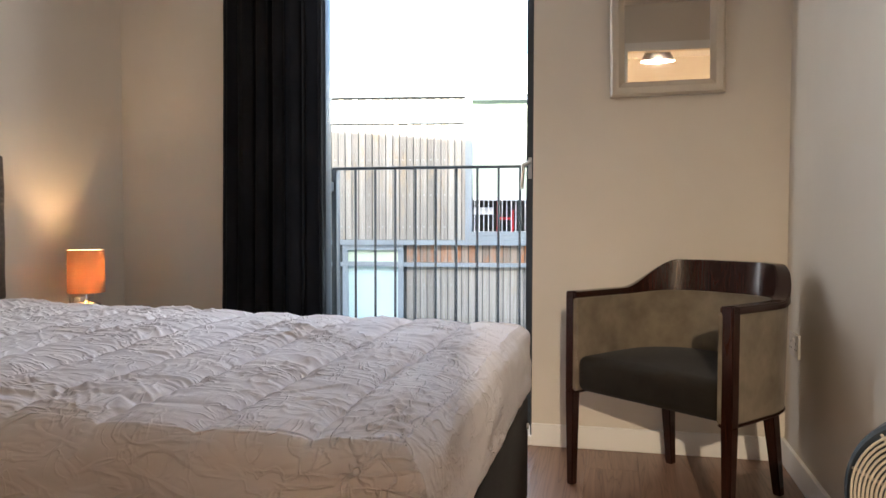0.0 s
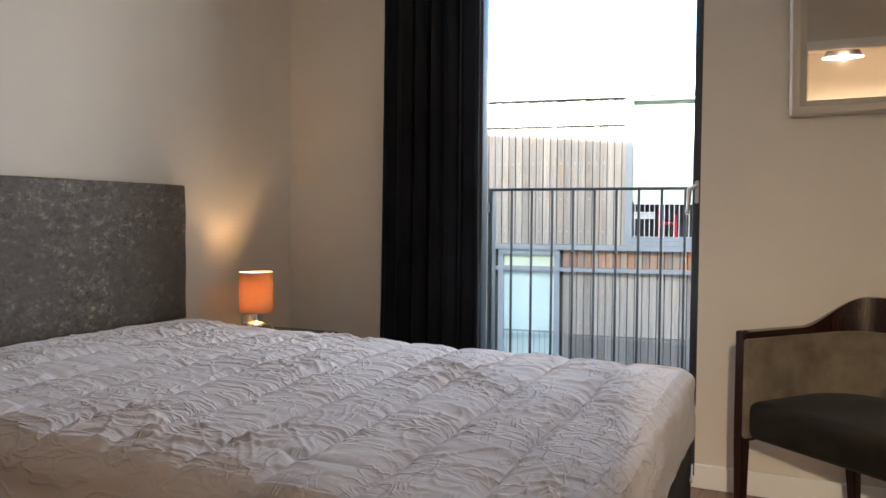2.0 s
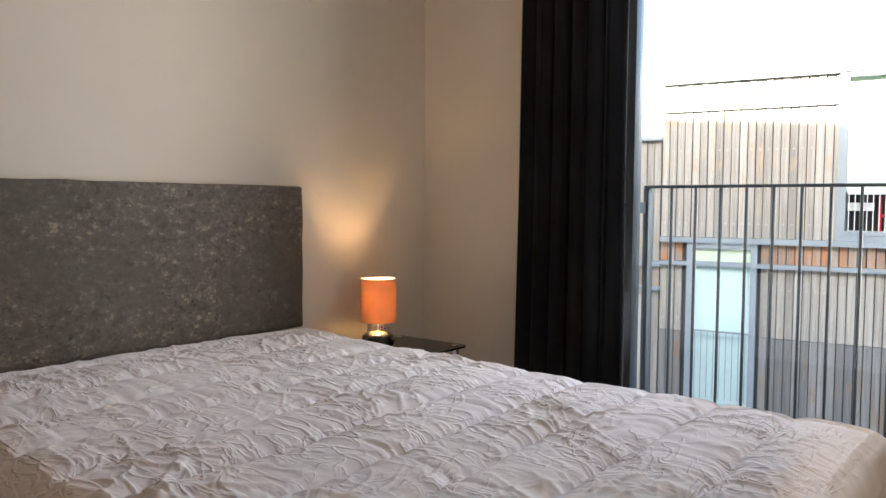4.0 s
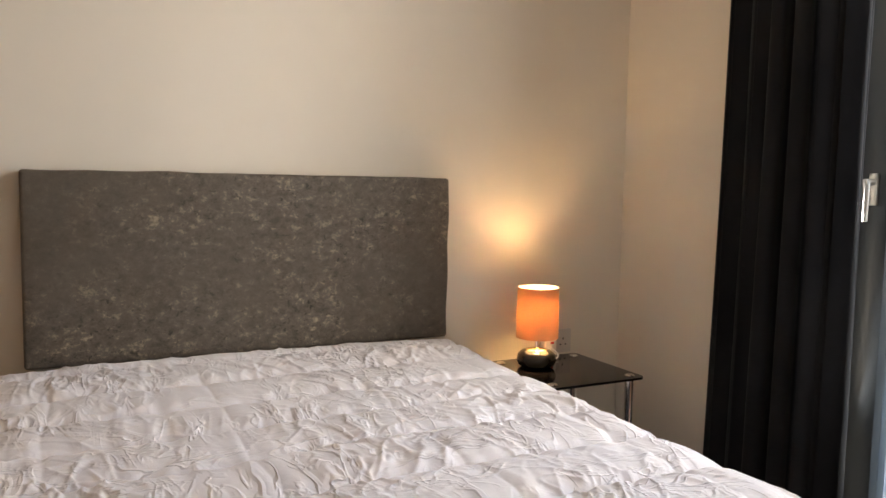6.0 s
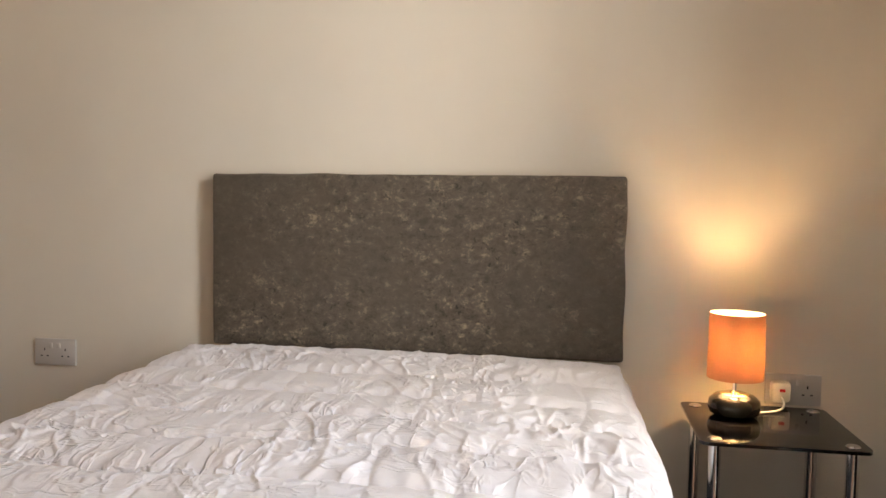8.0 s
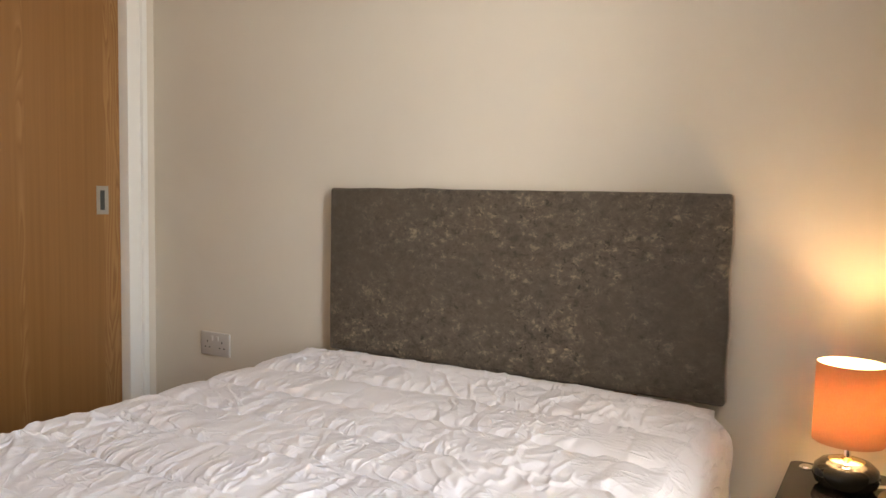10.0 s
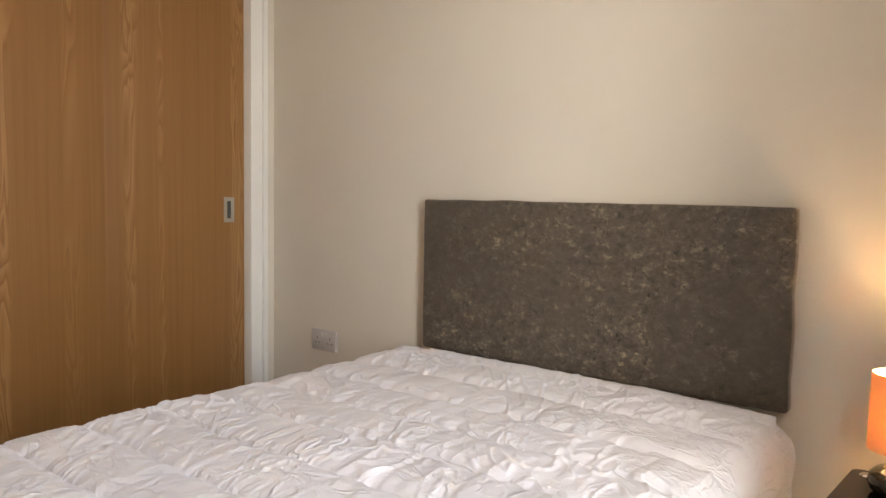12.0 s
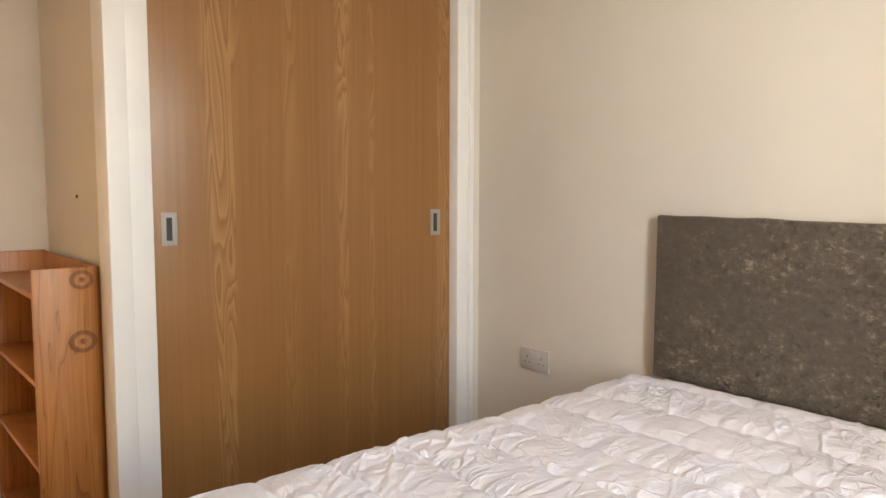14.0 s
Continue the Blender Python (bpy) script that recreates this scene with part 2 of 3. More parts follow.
M_BOARD = weathered("silver_larch", (0.38, 0.34, 0.285), (0.42, 0.31, 0.19), 0.06)
M_BOARD_LOW = weathered("dark_larch", (0.24, 0.225, 0.205), (0.27, 0.165, 0.09), 0.08)
M_BOARD_RUST = weathered("orange_larch", (0.33, 0.26, 0.20), (0.48, 0.20, 0.085), 0.20)
M_FLASH = painted("grey_flashing", (0.30, 0.33, 0.34), 0.1, 0.45)
M_WHITEWALL = painted("white_render", (0.78, 0.76, 0.70), 0.08, 0.85, 40, 0.3)
M_PANEL = painted("pale_green_panel", (0.62, 0.70, 0.52), 0.05, 0.5)
M_PALE_PANE = painted("pale_cyan", (0.60, 0.74, 0.70), 0.04, 0.6)
M_DIM = painted("dim_interior", (0.06, 0.065, 0.06), 0.2, 0.9)
M_GROUND = painted("paving", (0.20, 0.20, 0.19), 0.3, 0.9, 120, 0.6)
M_BRICKISH = painted("building_render", (0.40, 0.34, 0.28), 0.15, 0.9, 50, 0.4)

# ---- builders ----


def box(bm, x0, x1, y0, y1, z0, z1, bevel=0.0, seg=2):
    made = bmesh.ops.create_cube(bm, size=1.0, matrix=Matrix.LocRotScale(((x0 + x1) / 2, (y0 + y1) / 2, (z0 + z1) / 2), None, (x1 - x0, y1 - y0, z1 - z0)))
    if bevel:
        edges = list({e for v in made["verts"] for e in v.link_edges})
        bmesh.ops.bevel(bm, geom=edges, offset=bevel, segments=seg, affect="EDGES", profile=0.5)
    return bm


def boxes(*rows, bevel=0.0):
    bm = bmesh.new()
    for r in rows:
        box(bm, *r, bevel=bevel)
    return bm


def tube(bm, a, b, r0, r1=None, seg=16):
    a, b = Vector(a), Vector(b)
    r1 = r0 if r1 is None else r1
    turn = (b - a).to_track_quat("Z", "Y").to_matrix().to_4x4()
    bmesh.ops.create_cone(bm, cap_ends=True, segments=seg, radius1=r0, radius2=r1, depth=(b - a).length, matrix=Matrix.Translation((a + b) / 2) @ turn)
    return bm


def lathe(bm, profile, seg=40, at=(0, 0, 0), closed=False):
    """Turns (radius, height) pairs about the vertical."""
    rings = []
    for r, z in profile:
        if r < 1e-5:
            rings.append([bm.verts.new((at[0], at[1], at[2] + z))])
        else:
            rings.append([bm.verts.new((at[0] + r * math.cos(2 * math.pi * i / seg), at[1] + r * math.sin(2 * math.pi * i / seg), at[2] + z)) for i in range(seg)])
    pairs = list(zip(rings, rings[1:])) + ([(rings[-1], rings[0])] if closed else [])
    for p, q in pairs:
        for i in range(seg):
            j = (i + 1) % seg
            if len(p) == 1 and len(q) > 1:
                bm.faces.new((p[0], q[i], q[j]))
            elif len(q) == 1 and len(p) > 1:
                bm.faces.new((p[i], p[j], q[0]))
            elif len(p) > 1:
                bm.faces.new((p[i], p[j], q[j], q[i]))
    bmesh.ops.recalc_face_normals(bm, faces=bm.faces)
    return bm


def ring(bm, centre, radius, thick, normal, seg=48, cross=8):
    turn = Matrix.Translation(centre) @ Vector(normal).to_track_quat("Z", "Y").to_matrix().to_4x4()
    prof = [(radius + thick * math.cos(2 * math.pi * k / cross), thick * math.sin(2 * math.pi * k / cross)) for k in range(cross)]
    sub = bmesh.new()
    lathe(sub, prof, seg, closed=True)
    bmesh.ops.transform(sub, matrix=turn, verts=sub.verts)
    tmp = bpy.data.meshes.new("tmp")
    sub.to_mesh(tmp)
    bm.from_mesh(tmp)
    bpy.data.meshes.remove(tmp)
    sub.free()
    return bm


def finish(name, bm, material, smooth=True):
    me = bpy.data.meshes.new(name)
    bm.to_mesh(me)
    bm.free()
    me.materials.append(material)
    if smooth:
        me.polygons.foreach_set("use_smooth", [True] * len(me.polygons))
        me.set_sharp_from_angle(angle=radians(35))
    return me


def part(name, bm, material, parent, label="", smooth=True):
    """One mesh under a thing or a part; bm is in the thing's own space."""
    ob = new(name, finish(name, bm, material, smooth))
    ob.parent = parent
    return tagged(ob, label)


def piece(name, mesh, m, parent):
    ob = new(name, mesh)
    ob.parent = parent
    ob.matrix_basis = m
    return ob


def thing(name, label, category, m=None, group=""):
    ob = new(name)
    ob.empty_display_size = 0.1
    if m is not None:
        ob.matrix_basis = m
    return tagged(ob, label, category, group)


def structure(name, bm, material, label, smooth=False):
    return tagged(new(name, finish(name, bm, material, smooth)), label, name.split("_")[0], kind="structure")


# ---- the room ----
XH, XR, YN, YS, YW = -2.21, 0.645, 3.28, -0.565, 0.385
CEIL = 2.42
WX0, WX1, WZ0, WZ1 = -1.375, -0.325, 0.04, 2.28
YO = 3.58

structure("wall_west", boxes((XH - 0.12, XH, YS - 0.12, YN, 0, CEIL)), M_WALL, "cream painted plaster wall behind the bed")
structure("wall_north", boxes((XH - 0.12, WX0, YN, YO, 0, CEIL), (WX1, XR + 0.12, YN, YO, 0, CEIL), (WX0, WX1, YN, YO, WZ1, CEIL)), M_WALL,
                "cream painted plaster wall with a tall window opening")
structure("wall_east", boxes((XR, XR + 0.12, 0.70, YN, 0, CEIL), (XR + 0.12, 1.45, 0.70, 0.82, 0, CEIL), (1.33, 1.45, YS, 0.70, 0, CEIL)), M_WALL, "cream painted plaster wall beside the chair")
structure("wall_south", boxes((-0.79, 0.10, YS - 0.12, YS, 0, CEIL), (0.92, 1.45, YS - 0.12, YS, 0, CEIL), (0.10, 0.92, YS - 0.12, YS, 2.03, CEIL)), M_WALL, "cream painted wall with an open doorway")
structure("wall_closet", boxes((-0.87, -0.79, YS, YW - 0.06, 0, CEIL)), M_WALL, "cream painted side wall of the built-in wardrobe")
structure("wall_nib", boxes((XH, XH + 0.034, YW - 0.10, YW + 0.006, 0, 2.30)), M_WALL, "narrow cream wall nib beside the wardrobe frame")
structure("wall_closet_back", boxes((XH, -0.79, YS - 0.12, YS, 0, CEIL)), M_WALL, "plain wall behind the built-in wardrobe")
structure("wall_closet_head", boxes((XH, -0.79, YW - 0.06, YW - 0.004, 2.30, CEIL)), M_WALL, "cream painted wall above the wardrobe doors")
structure("ceiling", boxes((XH - 0.12, 1.45, -4.8, YO, CEIL, CEIL + 0.12)), M_CEIL, "white painted ceiling")
floor = structure("floor", boxes((XH, 1.45, -4.8, YO - 0.02, -0.12, -0.010)), M_SLOT, "brown wood-effect laminate floor")
structure("wall_hall", boxes((-1.4, -1.28, -4.8, YS - 0.12, 0, CEIL), (2.1, 2.22, -4.8, YS - 0.12, 0, CEIL), (-1.28, 2.1, -4.8, -4.68, 0, CEIL)), M_WALL, "cream painted walls of the room beyond the doorway")
structure("floor_hall", boxes((1.45, 2.22, -4.8, YS - 0.12, -0.12, -0.004)), M_FLOOR, "brown laminate floor beyond the doorway")
structure("ceiling_hall", boxes((1.45, 2.22, -4.8, YS - 0.12, CEIL, CEIL + 0.12)), M_CEIL, "white ceiling beyond the doorway")
structure("trim_doorway", boxes((0.03, 0.10, YS, YS + 0.018, 0, 2.10), (0.92, 0.99, YS, YS + 0.018, 0, 2.10), (0.10, 0.92, YS, YS + 0.018, 2.03, 2.10)), M_TRIM, "white painted architrave round the doorway")


def skirting(name, x0, x1, y0, y1, nx, ny):
    """A board 90 mm high with a chamfered top, against a wall; nx, ny point into the room."""
    t = 0.015
    bm = bmesh.new()
    a0, a1 = (min(x0, x1), max(x0, x1)), (min(y0, y1), max(y0, y1))
    if nx:
        xs = sorted((x0, x0 + nx * t))
        box(bm, xs[0], xs[1], a1[0], a1[1], 0, 0.092, 0.003)
    else:
        ys = sorted((y0, y0 + ny * t))
        box(bm, a0[0], a0[1], ys[0], ys[1], 0, 0.092, 0.003)
    structure(name, bm, M_TRIM, "white painted skirting board")


skirting("baseboard_north", WX1, XR - 0.016, YN, YN, 0, -1)
skirting("baseboard_corner", XH + 0.016, WX0, YN, YN, 0, -1)
skirting("baseboard_east", XR, XR, 0.70, YN, -1, 0)
skirting("baseboard_west", XH, XH, YW + 0.03, YN - 0.016, 1, 0)

# ---- tall window with its frame and balcony railing ----
window = tagged(new("window_1"), "tall dark grey metal-framed window door with clear glass", "window", kind="structure")
FY0, FY1 = 3.43, 3.50
part("window_frame", boxes((WX0, WX0 + 0.098, FY0, FY1, WZ0, WZ1), (WX1 - 0.045, WX1, FY0, FY1, WZ0, WZ1), (WX0 + 0.098, WX1 - 0.045, FY0, FY1, WZ1 - 0.06, WZ1),
                           (WX0 + 0.098, WX1 - 0.045, FY0, FY1, WZ0, WZ0 + 0.07), bevel=0.004), M_DARKFRAME, window, "dark grey coated metal frame")
pane = part("pane", boxes((WX0 + 0.098, WX1 - 0.045, 3.462, 3.468, WZ0 + 0.07, WZ1 - 0.06)), M_GLASS, window, "clear glass", False)
pane.visible_shadow = False
part("window_sill", boxes((WX0, WX1, YN - 0.012, FY0, 0.0, WZ0), bevel=0.003), M_TRIM, window, "white painted sill")
part("lining", boxes((WX1 - 0.006, WX1, YN + 0.002, FY0, WZ0, WZ1)), M_DARKFRAME, window, "dark grey metal lining")


def window_handle(x, side):
    bm = bmesh.new()
    box(bm, x - 0.014, x + 0.014, FY0 - 0.010, FY0, 1.10, 1.19, 0.004)
    tube(bm, (x, FY0 - 0.008, 1.165), (x, FY0 - 0.045, 1.165), 0.009)
    tube(bm, (x, FY0 - 0.045, 1.170), (x + side * 0.030, FY0 - 0.045, 1.155), 0.009)
    tube(bm, (x + side * 0.030, FY0 - 0.045, 1.160), (x + side * 0.036, FY0 - 0.045, 1.055), 0.009, 0.007)
    part("window_handle", bm, M_STEEL, window, "satin steel lever handle")


window_handle(WX0 + 0.055, 0.2)
window_handle(WX1 - 0.022, -1)

RY = 3.66
railing = thing("balcony_railing", "dark grey metal balcony railing with upright bars outside the window", "railing")
RX0, RX1, RZ = -1.315, -0.33, 1.175
part("top_rail", boxes((RX0 - 0.012, RX1 + 0.06, RY - 0.02, RY + 0.02, RZ - 0.012, RZ), bevel=0.002), M_RAIL, railing)
part("bottom_rail", boxes((RX0 + 0.02, RX1 + 0.03, RY - 0.015, RY + 0.015, 0.06, 0.075)), M_RAIL, railing)
part("post", boxes((RX0 - 0.012, RX0 + 0.012, RY - 0.025, RY + 0.025, 0.03, RZ - 0.012), bevel=0.002), M_RAIL, railing)
part("post", boxes((RX1 + 0.03, RX1 + 0.054, RY - 0.025, RY + 0.025, 0.03, RZ - 0.012), bevel=0.002), M_RAIL, railing)
bar_mesh = finish("bar", tube(bmesh.new(), (0, 0, 0.075), (0, 0, RZ - 0.012), 0.006, seg=10), M_RAIL)
for i in range(9):
    piece("bar", bar_mesh, pose(RX0 + 0.099 * (i + 1), RY, 0), railing)
for bx in (RX0 - 0.045, RX1 + 0.055):
    part("bracket", boxes((bx - 0.01, bx + 0.045, YO, RY + 0.012, 1.06, 1.105)), M_RAIL, railing)
    part("bracket", boxes((bx - 0.01, bx + 0.045, YO, RY + 0.012, 0.12, 0.165)), M_RAIL, railing)


def curtain():
    """A full-length curtain, gathered in deep uneven folds."""
    ob = thing("curtain", "black full-length blackout curtain gathered beside the window", "curtain")
    bm = bmesh.new()
    nx, nz = 220, 40
    grid = []
    for k in range(nz + 1):
        f = k / nz
        z = 0.015 + f * (CEIL - 0.02)
        flare = 1.0 + 0.06 * (1 - f) ** 2
        row = []
        for i in range(nx + 1):
            u = i / nx
            x = -1.205 - (1 - u) * 0.475 * flare
            fold = math.sin(u * 6.6 * 2 * math.pi + 0.7 * math.sin(u * 9) + 0.25 * math.sin(f * 2.3 + u * 6))
            amp = 0.042 * (0.75 + 0.35 * math.sin(u * 14 + 1)) * (0.85 + 0.25 * (1 - f))
            wob = 0.008 * noise.noise((u * 7, f * 2.2, 3.1))
            row.append(bm.verts.new((x + 0.012 * math.cos(u * 6.6 * 4 * math.pi), 3.218 + amp * fold + wob, z)))
        grid.append(row)
    for a, b in zip(grid, grid[1:]):
        for i in range(nx):
            bm.faces.new((a[i], a[i + 1], b[i + 1], b[i]))
    bmesh.ops.solidify(bm, geom=bm.faces, thickness=0.003)
    part("drape", bm, M_CURTAIN, ob)
    return ob


curtain()

# ---- wall mirror ----


def wall_mirror():
    w, h, fw = 0.43, 0.64, 0.056
    ob = thing("wall_mirror", "rectangular wall mirror in a moulded beige frame", "mirror", pose(0.193, YN - 0.012, 1.41, 2.6, -0.8, 0))
    prof = [(0.0, 0.0), (0.0, 0.016), (0.010, 0.026), (0.022, 0.022), (0.034, 0.024), (0.048, 0.012), (fw, 0.008), (fw, 0.0)]
    bm = bmesh.new()
    loops = []
    for d, t in prof:
        x0, x1, z0, z1 = -w / 2 + d, w / 2 - d, d, h - d
        loops.append([bm.verts.new((x, -t, z)) for x, z in ((x0, z0), (x1, z0), (x1, z1), (x0, z1))])
    for p, q in zip(loops, loops[1:]):
        for i in range(4):
            j = (i + 1) % 4
            bm.faces.new((p[i], p[j], q[j], q[i]))
    bmesh.ops.recalc_face_normals(bm, faces=bm.faces)
    part("frame", bm, M_FRAME, ob, "moulded beige frame")
    part("mirror_glass", boxes((-w / 2 + fw - 0.002, w / 2 - fw + 0.002, -0.007, -0.002, fw - 0.002, h - fw + 0.002)), M_MIRROR, ob, "silvered glass", False)
    part("backing", boxes((-w / 2 + 0.004, w / 2 - 0.004, -0.002, 0.004, 0.004, h - 0.004)), M_DIM, ob)


wall_mirror()

# ---- built-in wardrobe ----
wardrobe = thing("wardrobe", "built-in wardrobe with two wood-veneer sliding doors in a white frame", "wardrobe")
JL0, JL1, JR0, JR1 = -0.752, -0.885, -2.096, XH + 0.036
part("frame", boxes((-0.815, JL0, YW - 0.10, YW + 0.018, 0, 2.30), (JL1, -0.815, YW - 0.10, YW + 0.004, 0, 2.30), (JR0 - 0.055, JR0, YW - 0.10, YW + 0.004, 0, 2.30),
                    (JR1 + 0.002, JR0 - 0.055, YW - 0.10, YW + 0.018, 0, 2.30), (JR0, JL1, YW - 0.055, YW + 0.004, 2.20, 2.30), bevel=0.003), M_TRIM, wardrobe, "white painted frame")
part("track", boxes((JR0, JL1, YW - 0.095, YW - 0.005, 0.0, 0.012)), M_STEEL, wardrobe)
SEAM = -1.467


def sliding_door(x0, x1, y, hx):
    bm = boxes((x0, x1, y - 0.022, y, 0.014, 2.22), bevel=0.002)
    d = part("door", bm, M_DOOR, wardrobe, "honey-coloured ash veneer sliding door")
    hz = 1.095 if hx < -1.5 else 1.11
    bm = bmesh.new()
    for r in ((hx - 0.024, hx + 0.024, y, y + 0.003, hz + 0.042, hz + 0.052), (hx - 0.024, hx + 0.024, y, y + 0.003, hz - 0.052, hz - 0.042),
              (hx - 0.024, hx - 0.014, y, y + 0.003, hz - 0.042, hz + 0.042), (hx + 0.014, hx + 0.024, y, y + 0.003, hz - 0.042, hz + 0.042)):
        box(bm, *r)
    part("flush_pull", bm, M_STEEL, d, "satin steel recessed pull")
    part("pull_recess", boxes((hx - 0.014, hx + 0.014, y, y + 0.0012, hz - 0.042, hz + 0.042)), M_STEEL, d)
    part("pull_slot", boxes((hx - 0.009, hx + 0.009, y + 0.0012, y + 0.002, hz - 0.036, hz + 0.036)), M_DIM, d)


sliding_door(SEAM - 0.012, JL1 + 0.0, YW - 0.012, -0.937)
sliding_door(JR0, SEAM + 0.02, YW - 0.046, -2.020)

# ---- bed ----
BX0, BX1, BY0, BY1 = -2.155, -0.265, 1.205, 2.535
BTOP = 0.598
bed = thing("bed", "double bed with a black fabric divan base and white mattress", "bed")
part("divan_base", boxes((BX0, BX1 + 0.005, BY0 - 0.005, BY1 + 0.02, 0.04, 0.375), bevel=0.015), M_DIVAN, bed, "black fabric divan base")
for fx in (BX0 + 0.08, BX1 - 0.08):
    for fy in (BY0 + 0.08, BY1 - 0.08):
        part("foot", tube(bmesh.new(), (fx, fy, 0), (fx, fy, 0.045), 0.022), M_SLOT, bed)
for ty in (BY1 - 0.14, BY0 + 0.14):
    part("vent_button", tube(bmesh.new(), (BX1 + 0.018, ty, 0.315), (BX1 + 0.024, ty, 0.315), 0.009), M_STEEL, bed)


def quilted_cover():
    """Quilted topper with seams across the bed, puckers along each seam and loose folds, tucked down over the mattress sides."""
    nx, ny = 560, 380
    lx, ly = BX1 - BX0, BY1 - BY0
    drop, rad = 0.235, 0.045

    def fold(d, length):
        """Place and height along a strip that turns down over a rounded edge at 0 and at length."""
        arc = rad * math.pi / 2
        if d < rad:
            e = rad - d
            if e < arc:
                a = e / rad
                return rad - rad * math.sin(a), -rad + rad * math.cos(a)
            return 0.0, -rad - (e - arc)
        if d > length - rad:
            u, h = fold(length - d, length)
            return length - u, h
        return d, 0.0

    over = drop + rad
    ds = np.concatenate([np.linspace(-over + rad, 0, 30)[:-1], np.linspace(0, lx, nx), np.linspace(lx, lx + over - rad, 30)[1:]])
    dt = np.concatenate([np.linspace(-over + rad, 0, 30)[:-1], np.linspace(0, ly, ny), np.linspace(ly, ly + over - rad, 30)[1:]])
    verts = []
    seams_x = [0.10 + 0.178 * k for k in range(11)]
    seams_y = [0.14, 0.49, 0.84, 1.19]
    for a, d in enumerate(ds):
        px, hx = fold(d, lx)
        for b, e in enumerate(dt):
            py, hy = fold(e, ly)
            h = min(hx, hy)
            top = h > -0.002
            warp = 0.018 * noise.noise((d * 3.1, e * 3.1, 5.0))
            gx = min(abs(d + warp - q) for q in seams_x)
            gy = min(abs(e + warp * 1.5 - q) for q in seams_y)
            puff = 0.021 * (1 - math.exp(-gx / 0.016)) - 0.004 * math.exp(-gy / 0.008)
            near = math.exp(-gx / 0.045)
            w1 = noise.noise((d * 7.0 + 2 * noise.noise((d * 4, e * 4, 1)), e * 26.0, 2.0))
            w3 = noise.noise((d * 38.0, e * 38.0, 11.0)) + 1.6 * (0.5 - abs(noise.noise((d * 21.0 + 3 * noise.noise((d * 9, e * 9, 2)), e * 27.0, 15.0))))
            u1, u2 = 1.3 * noise.noise((d * 5, e * 5, 6.0)), 1.3 * noise.noise((d * 5, e * 5, 16.0))
            p, q = d * 0.78 + e * 0.62, e * 0.78 - d * 0.62
            m1 = max(0.06, 0.34 + 1.25 * noise.noise((d * 3.4, e * 3.4, 20.0)))
            m2 = max(0.06, 0.32 + 1.3 * noise.noise((d * 3.4, e * 3.4, 25.0)))
            c1 = math.exp(-(noise.noise((d * 7.5 + u1, e * 23.0 + u2, 2.5)) / 0.11) ** 2)
            c2 = math.exp(-(noise.noise((p * 7.0 + u2, q * 24.0 + u1, 8.5)) / 0.10) ** 2)
            c3 = math.exp(-(noise.noise((q * 9.0 + u1, p * 21.0 - u2, 4.5)) / 0.09) ** 2)
            dz = puff + 0.0095 * w1 * (0.12 + near) + 0.0062 * m1 * c1 + 0.0066 * m2 * c2 + 0.0055 * m1 * c3 + 0.0007 * w3
            dz += 0.009 * noise.noise((d * 1.6, e * 1.6, 31.0))
            crown = 0.020 * math.sin(math.pi * min(1, max(0, d / lx))) ** 0.5 * math.sin(math.pi * min(1, max(0, e / ly))) ** 0.5
            calm = min(1.0, max(0.0, min(d, e, lx - d, ly - e) / 0.09))
            dz = dz * (0.25 + 0.75 * calm) + 0.3 * crown
            sag = 0.040 * (0.5 - d / lx) * (1 if top else 0.4)
            side = max(0.0, min(1.0, -h / 0.05))
            x, y, z = BX0 + px, BY0 + py + 0.06 * (py / ly - 0.25) * max(0.0, min(1.0, d / lx)), BTOP + h
            z += (dz + sag) * (1 - side * 0.85) + (0.024 * math.exp(-max(0.0, d) / 0.13) * max(0.0, math.sin(math.pi * min(1.0, max(0.0, e / ly)))) ** 0.4 if top else 0.0)
            if side > 0:
                k = 0.010 * noise.noise((d * 4, e * 4, z * 16 + 40)) + 0.004 * noise.noise((d * 15, e * 15, z * 14))
                bulge = 0.012 * math.sin(min(1.0, -h / drop) * math.pi)
                if hx < hy:
                    x += (k + bulge) * (1 if d > lx / 2 else -0.2)
                else:
                    y += (k + bulge) * (1 if e > ly / 2 else -1)
            verts.append((x, y, max(z, 0.378)))
    na, nb = len(ds), len(dt)
    faces = [(a * nb + b, (a + 1) * nb + b, (a + 1) * nb + b + 1, a * nb + b + 1) for a in range(na - 1) for b in range(nb - 1)]
    me = bpy.data.meshes.new("quilted_cover")
    me.from_pydata(verts, [], faces)
    me.materials.append(M_SHEET)
    me.polygons.foreach_set("use_smooth", [True] * len(me.polygons))
    ob = new("quilted_cover", me)
    ob.parent = bed
    tagged(ob, "rumpled white quilted mattress cover")


quilted_cover()
part("mattress", boxes((BX0 + 0.03, BX1 - 0.03, BY0 + 0.03, BY1 - 0.03, 0.377, BTOP - 0.06), bevel=0.02), M_SHEET, bed, "white mattress")

headboard = thing("headboard", "rectangular grey crushed-velvet headboard against the wall", "headboard")
bm = bmesh.new()
box(bm, -2.205, -2.158, 1.294, 2.522, 0.634, 1.156, 0.010, 3)
bmesh.ops.subdivide_edges(bm, edges=[e for e in bm.edges if e.calc_length() > 0.2], cuts=40, use_grid_fill=True)
for v in bm.verts:
    if v.co.x > -2.17:
        v.co.x += 0.004 * noise.noise(v.co * 5)
    if abs(v.co.z - 1.156) < 0.012:
        v.co.z += 0.004 * noise.noise((v.co.y * 7, 0, 2))
    if abs(v.co.y - 2.522) < 0.012:
        v.co.y += 0.004 * noise.noise((v.co.z * 9, 3, 2))
